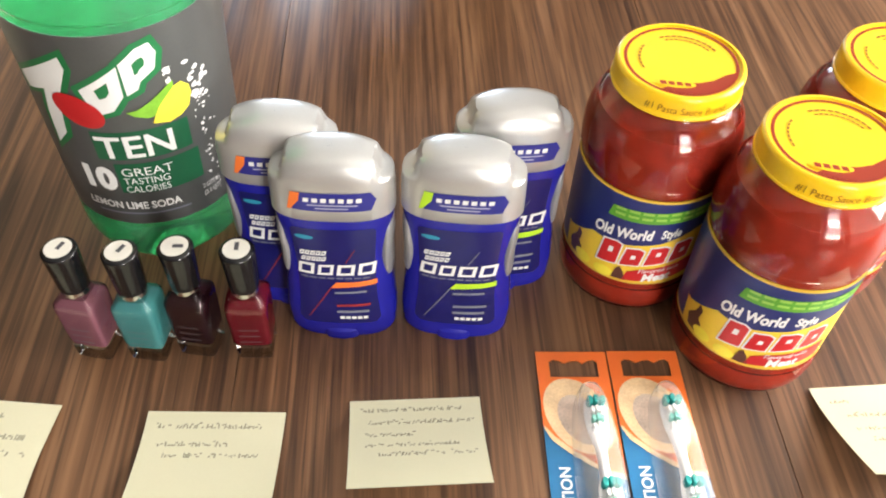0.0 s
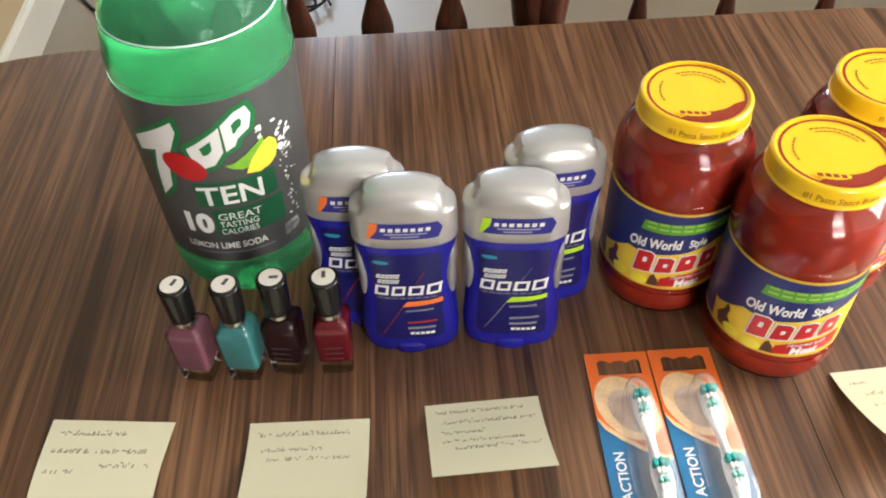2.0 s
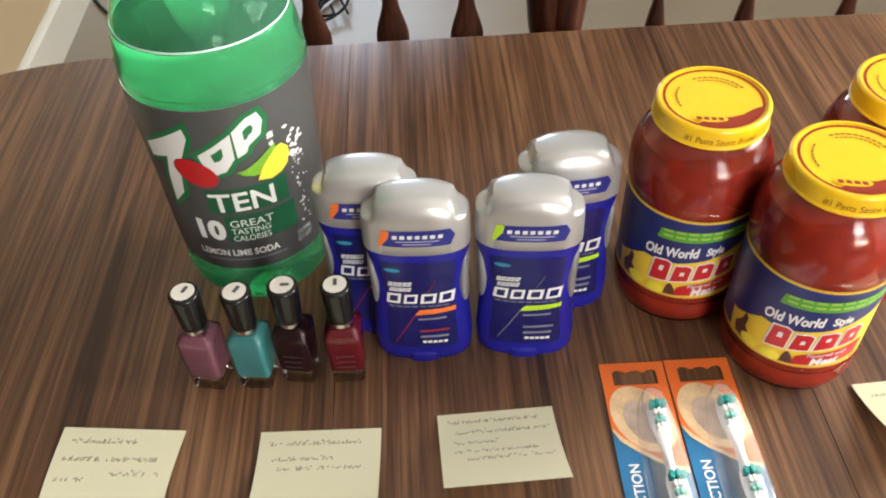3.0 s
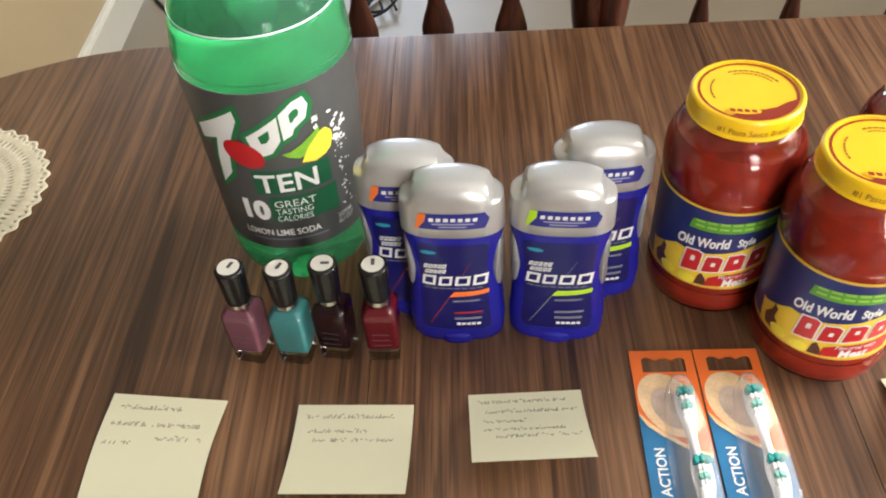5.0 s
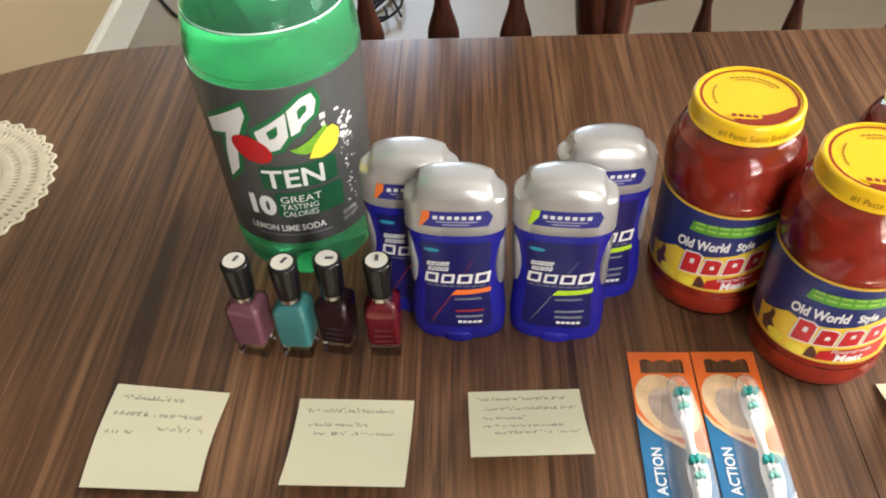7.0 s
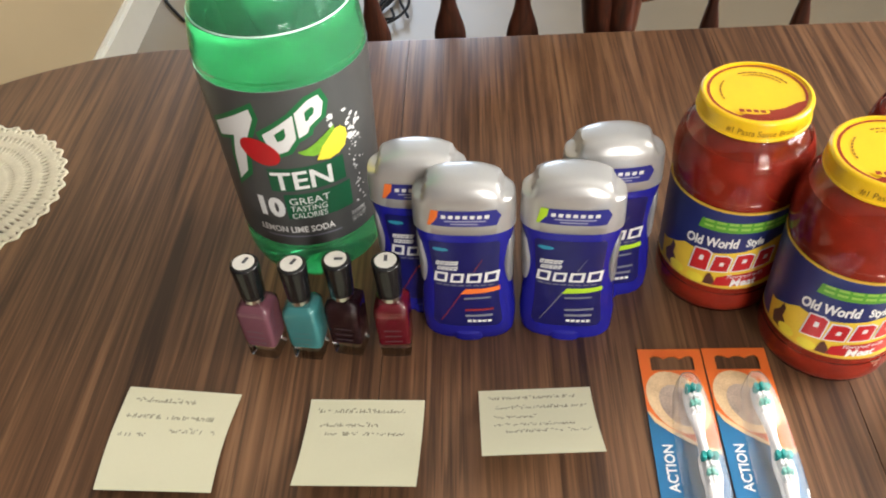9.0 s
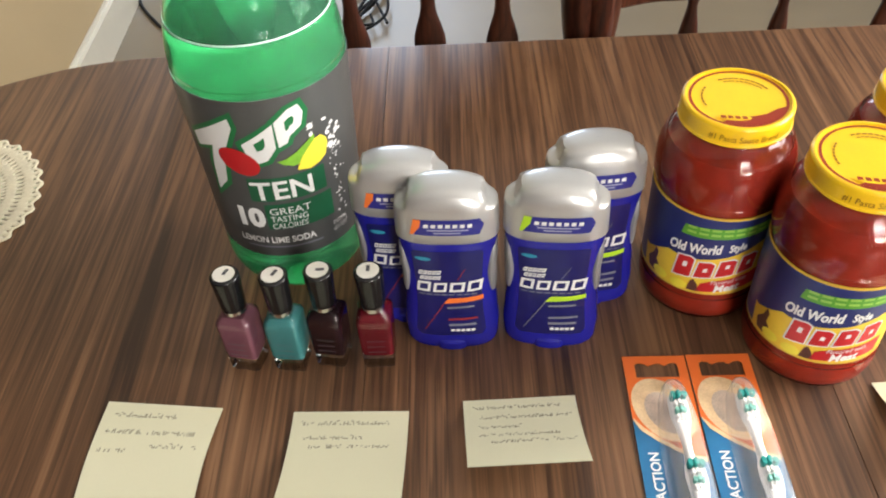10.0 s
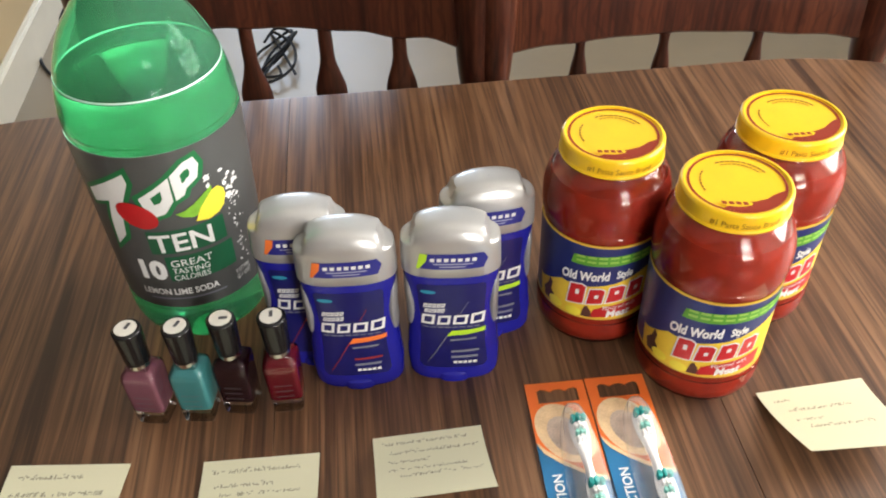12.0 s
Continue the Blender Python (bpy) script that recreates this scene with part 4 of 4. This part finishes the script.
    part("badge", sheet([disc2(0.0115, -0.0325, 0.0050, 0.0045)], on(5)), CARD_PEACH, lower)

    def brush(x0, y0, lean):
        rings = []
        for w, h, y in rounded([(0.002, 0.002, 0.0), (0.0056, 0.0024, -0.003), (0.0066, 0.0026, -0.012), (0.0062, 0.0026, -0.022), (0.0044, 0.0028, -0.031), (0.0029, 0.0028, -0.044), (0.0033, 0.0036, -0.058), (0.0042, 0.0040, -0.085), (0.004, 0.0036, -0.102)], 3):
            x = x0 + lean * y
            rings.append([(x + w * math.cos(t * math.pi / 8), y0 + y, 0.0062 + h * math.sin(t * math.pi / 8)) for t in range(16)])
        b = part("toothbrush", loft(rings), BRUSH_WHITE, root, "white plastic toothbrush")
        for i, (yy, mt) in enumerate(((-0.0055, BRISTLE_TEAL), (-0.0120, BRUSH_WHITE), (-0.0180, BRISTLE_PALE), (-0.0240, BRUSH_WHITE))):
            x = x0 + lean * yy
            big = 1.25 if i == 0 else 0.9
            for cx in (-1, 0, 1):
                top = 0.0136 - 0.0006 * abs(cx) + (0.0008 if i == 0 else 0)
                ux, uy = x + cx * 0.0028 * big, y0 + yy + (0.0006 if cx == 0 else 0)
                part("bristle_tuft", loft([oval(0.0014 * big, 0.0024 * big, z, 12, 2.4, ux, uy) for z in (0.0080, top - 0.0005)] + [oval(0.0011 * big, 0.0020 * big, top, 12, 2.4, ux, uy)]), mt, b)
    brush(0.0295, -0.0405, 0.0)
    brush(0.0310, -0.0970, 0.0)
    # vacuum-formed bubble
    def bubble(inset):
        out = []
        for s, z in ((1.0, 0.0014), (0.98, 0.006), (0.93, 0.012), (0.84, 0.0152), (0.6, 0.0166), (0.25, 0.0170)):
            ring = []
            for i in range(48):
                t = 2 * math.pi * i / 48
                c, d = math.cos(t), math.sin(t)
                x = math.copysign(abs(c) ** 0.7, c) * (0.0135 - inset) * (1.0 if d > -0.2 else 0.9)
                y = math.copysign(abs(d) ** 0.8, d) * (0.083 - inset - 0.01 * (1 - s))
                ring.append((0.0270 + x * s, -0.1155 + y, max(0.0014, z - inset)))
            out.append(ring)
        return out
    rings = bubble(0.0) + bubble(0.0006)[::-1]
    b = part("blister", loft(rings, True), BLISTER, root, "clear plastic blister")
    b.visible_shadow = False
    for o in root.children_recursive:
        for v in o.data.vertices:
            v.co.y *= 0.88
    return root


PACK = pose(0.0570, 0.3600, T, 0, 0, 3.0)
pk = pack(PACK)
copy_thing(pk, PACK @ pose(0.0435, 0.0005, 0.0, 0, 0, 0.3))


# ---- sticky notes ----
def note(corners, curl, lines, label):
    """A square note: top-left, top-right, bottom-right, bottom-left on the table, with lifted parts given by curl(s, t)."""
    tl, tr, br, bl = [Vector(c) for c in corners]
    root = thing("sticky_note", pose(tl.x, tl.y, T), label, "sticky note", "handwritten sticky notes")

    def at(s, t, k=0):
        p = (tl * (1 - s) + tr * s) * (1 - t) + (bl * (1 - s) + br * s) * t - tl
        dx, dy, dz = curl(s, t)
        return (p.x + dx, p.y + dy, 0.0006 + dz + 0.00018 * k)
    n = 22
    bm = bmesh.new()
    for zoff in (0.0, 0.00018):
        g = [[bm.verts.new(Vector(at(i / n, j / n)) + Vector((0, 0, zoff))) for i in range(n + 1)] for j in range(n + 1)]
        for j in range(n):
            for i in range(n):
                f = (g[j][i], g[j][i + 1], g[j + 1][i + 1], g[j + 1][i])
                bm.faces.new(f if zoff == 0 else f[::-1])
    sheet_ob = part("paper", bm, NOTE, root)
    rng = random.Random(int(abs(tl.x) * 1000) + 3)
    for row, (s0, s1, t) in enumerate(lines):
        polys = []
        s = s0
        while s < s1:
            w = rng.uniform(0.010, 0.026)
            h = rng.uniform(0.020, 0.048)
            sl = rng.uniform(-0.004, 0.014)
            if rng.random() > 0.14:
                th = rng.uniform(0.009, 0.014)
                if rng.random() < 0.5:
                    polys.append([(s, t), (s + th, t), (s + th + sl, t - h), (s + sl, t - h)])
                else:
                    v = t - rng.uniform(0, h)
                    polys.append([(s, v), (s + w, v - 0.004), (s + w, v - 0.017), (s, v - 0.013)])
            s += w * 0.92
        if polys:
            tagged(part("writing_bar", sheet(polys, lambda u, v: at(u, v, 1.6), 0.05), PENCIL, sheet_ob), kind="stuff")
    return root


note(((-0.2905, 0.3105), (-0.2105, 0.3075), (-0.2100, 0.2325), (-0.2850, 0.2305)), lambda s, t: (-0.003 * math.sin(math.pi * t), 0, 0.003 * (1 - t) ** 2 + 0.006 * t * t),
     ((0.10, 0.62, 0.14), (0.06, 0.84, 0.30), (0.50, 0.90, 0.43), (0.06, 0.30, 0.48)), "pale yellow sticky note with pencilled sums, gently bowed")
note(((-0.1630, 0.3080), (-0.0860, 0.3110), (-0.0825, 0.2370), (-0.1580, 0.2335)), lambda s, t: (0, 0, 0.018 * t ** 1.8),
     ((0.08, 0.84, 0.15), (0.12, 0.62, 0.31), (0.14, 0.84, 0.41)), "pale yellow sticky note with pencilled sums, its lower edge lifting")
note(((-0.0507, 0.3197), (0.0235, 0.3268), (0.0290, 0.2590), (-0.0440, 0.2520)), lambda s, t: (0, 0, 0.0005 + 0.030 * t ** 1.5),
     ((0.08, 0.84, 0.13), (0.14, 0.92, 0.27), (0.12, 0.50, 0.41), (0.12, 0.80, 0.53), (0.20, 0.92, 0.64)), "pale yellow sticky note with pencilled sums and a lifted edge")
note(((0.2180, 0.3420), (0.2965, 0.3510), (0.3000, 0.2800), (0.2245, 0.2730)), lambda s, t: (0, 0, 0.001 + 0.029 * t ** 1.4 * (1 - 0.25 * s)),
     ((0.10, 0.24, 0.18), (0.16, 0.74, 0.34), (0.16, 0.40, 0.50), (0.22, 0.80, 0.62)), "pale yellow sticky note with pencilled sums and a curled corner")

# ---- doily ----
doily = thing("doily", pose(-0.531, 0.507, T), "cream crocheted lace doily with a scalloped edge", "doily")
NA, NR, RAD = 288, 34, 0.101


def doily_r(j, i):
    q = j / NR
    ang = 2 * math.pi * i / NA
    return RAD * q * (1 + 0.022 * q ** 8 * math.cos(36 * ang))


bm = bmesh.new()
vs = {}
for j in range(4, NR + 1):
    for i in range(NA):
        r, a = doily_r(j, i), 2 * math.pi * i / NA
        vs[i, j] = bm.verts.new((r * math.cos(a), r * math.sin(a), 0.0012 + 0.0006 * noise.noise((i * 0.4, j * 0.9, 0.3))))
for j in range(4, NR):
    for i in range(NA):
        wide = j % 5 in (2, 3)
        hole = (wide and i % 3 == 1 and j < NR - 1) or (wide and i % 6 == 4 and (i // 18 + j // 5) % 3 == 0 and j < NR - 4)
        if not hole:
            bm.faces.new((vs[i, j], vs[(i + 1) % NA, j], vs[(i + 1) % NA, j + 1], vs[i, j + 1]))
lace = part("lace", bm, LACE, doily)
sol = lace.modifiers.new("thickness", "SOLIDIFY")
sol.thickness, sol.offset = 0.0012, 0
part("centre", lathe([(0.0175, 0.0004), (0.0180, 0.0012), (0.0175, 0.0020), (0.004, 0.0022)], 48), LACE, doily)
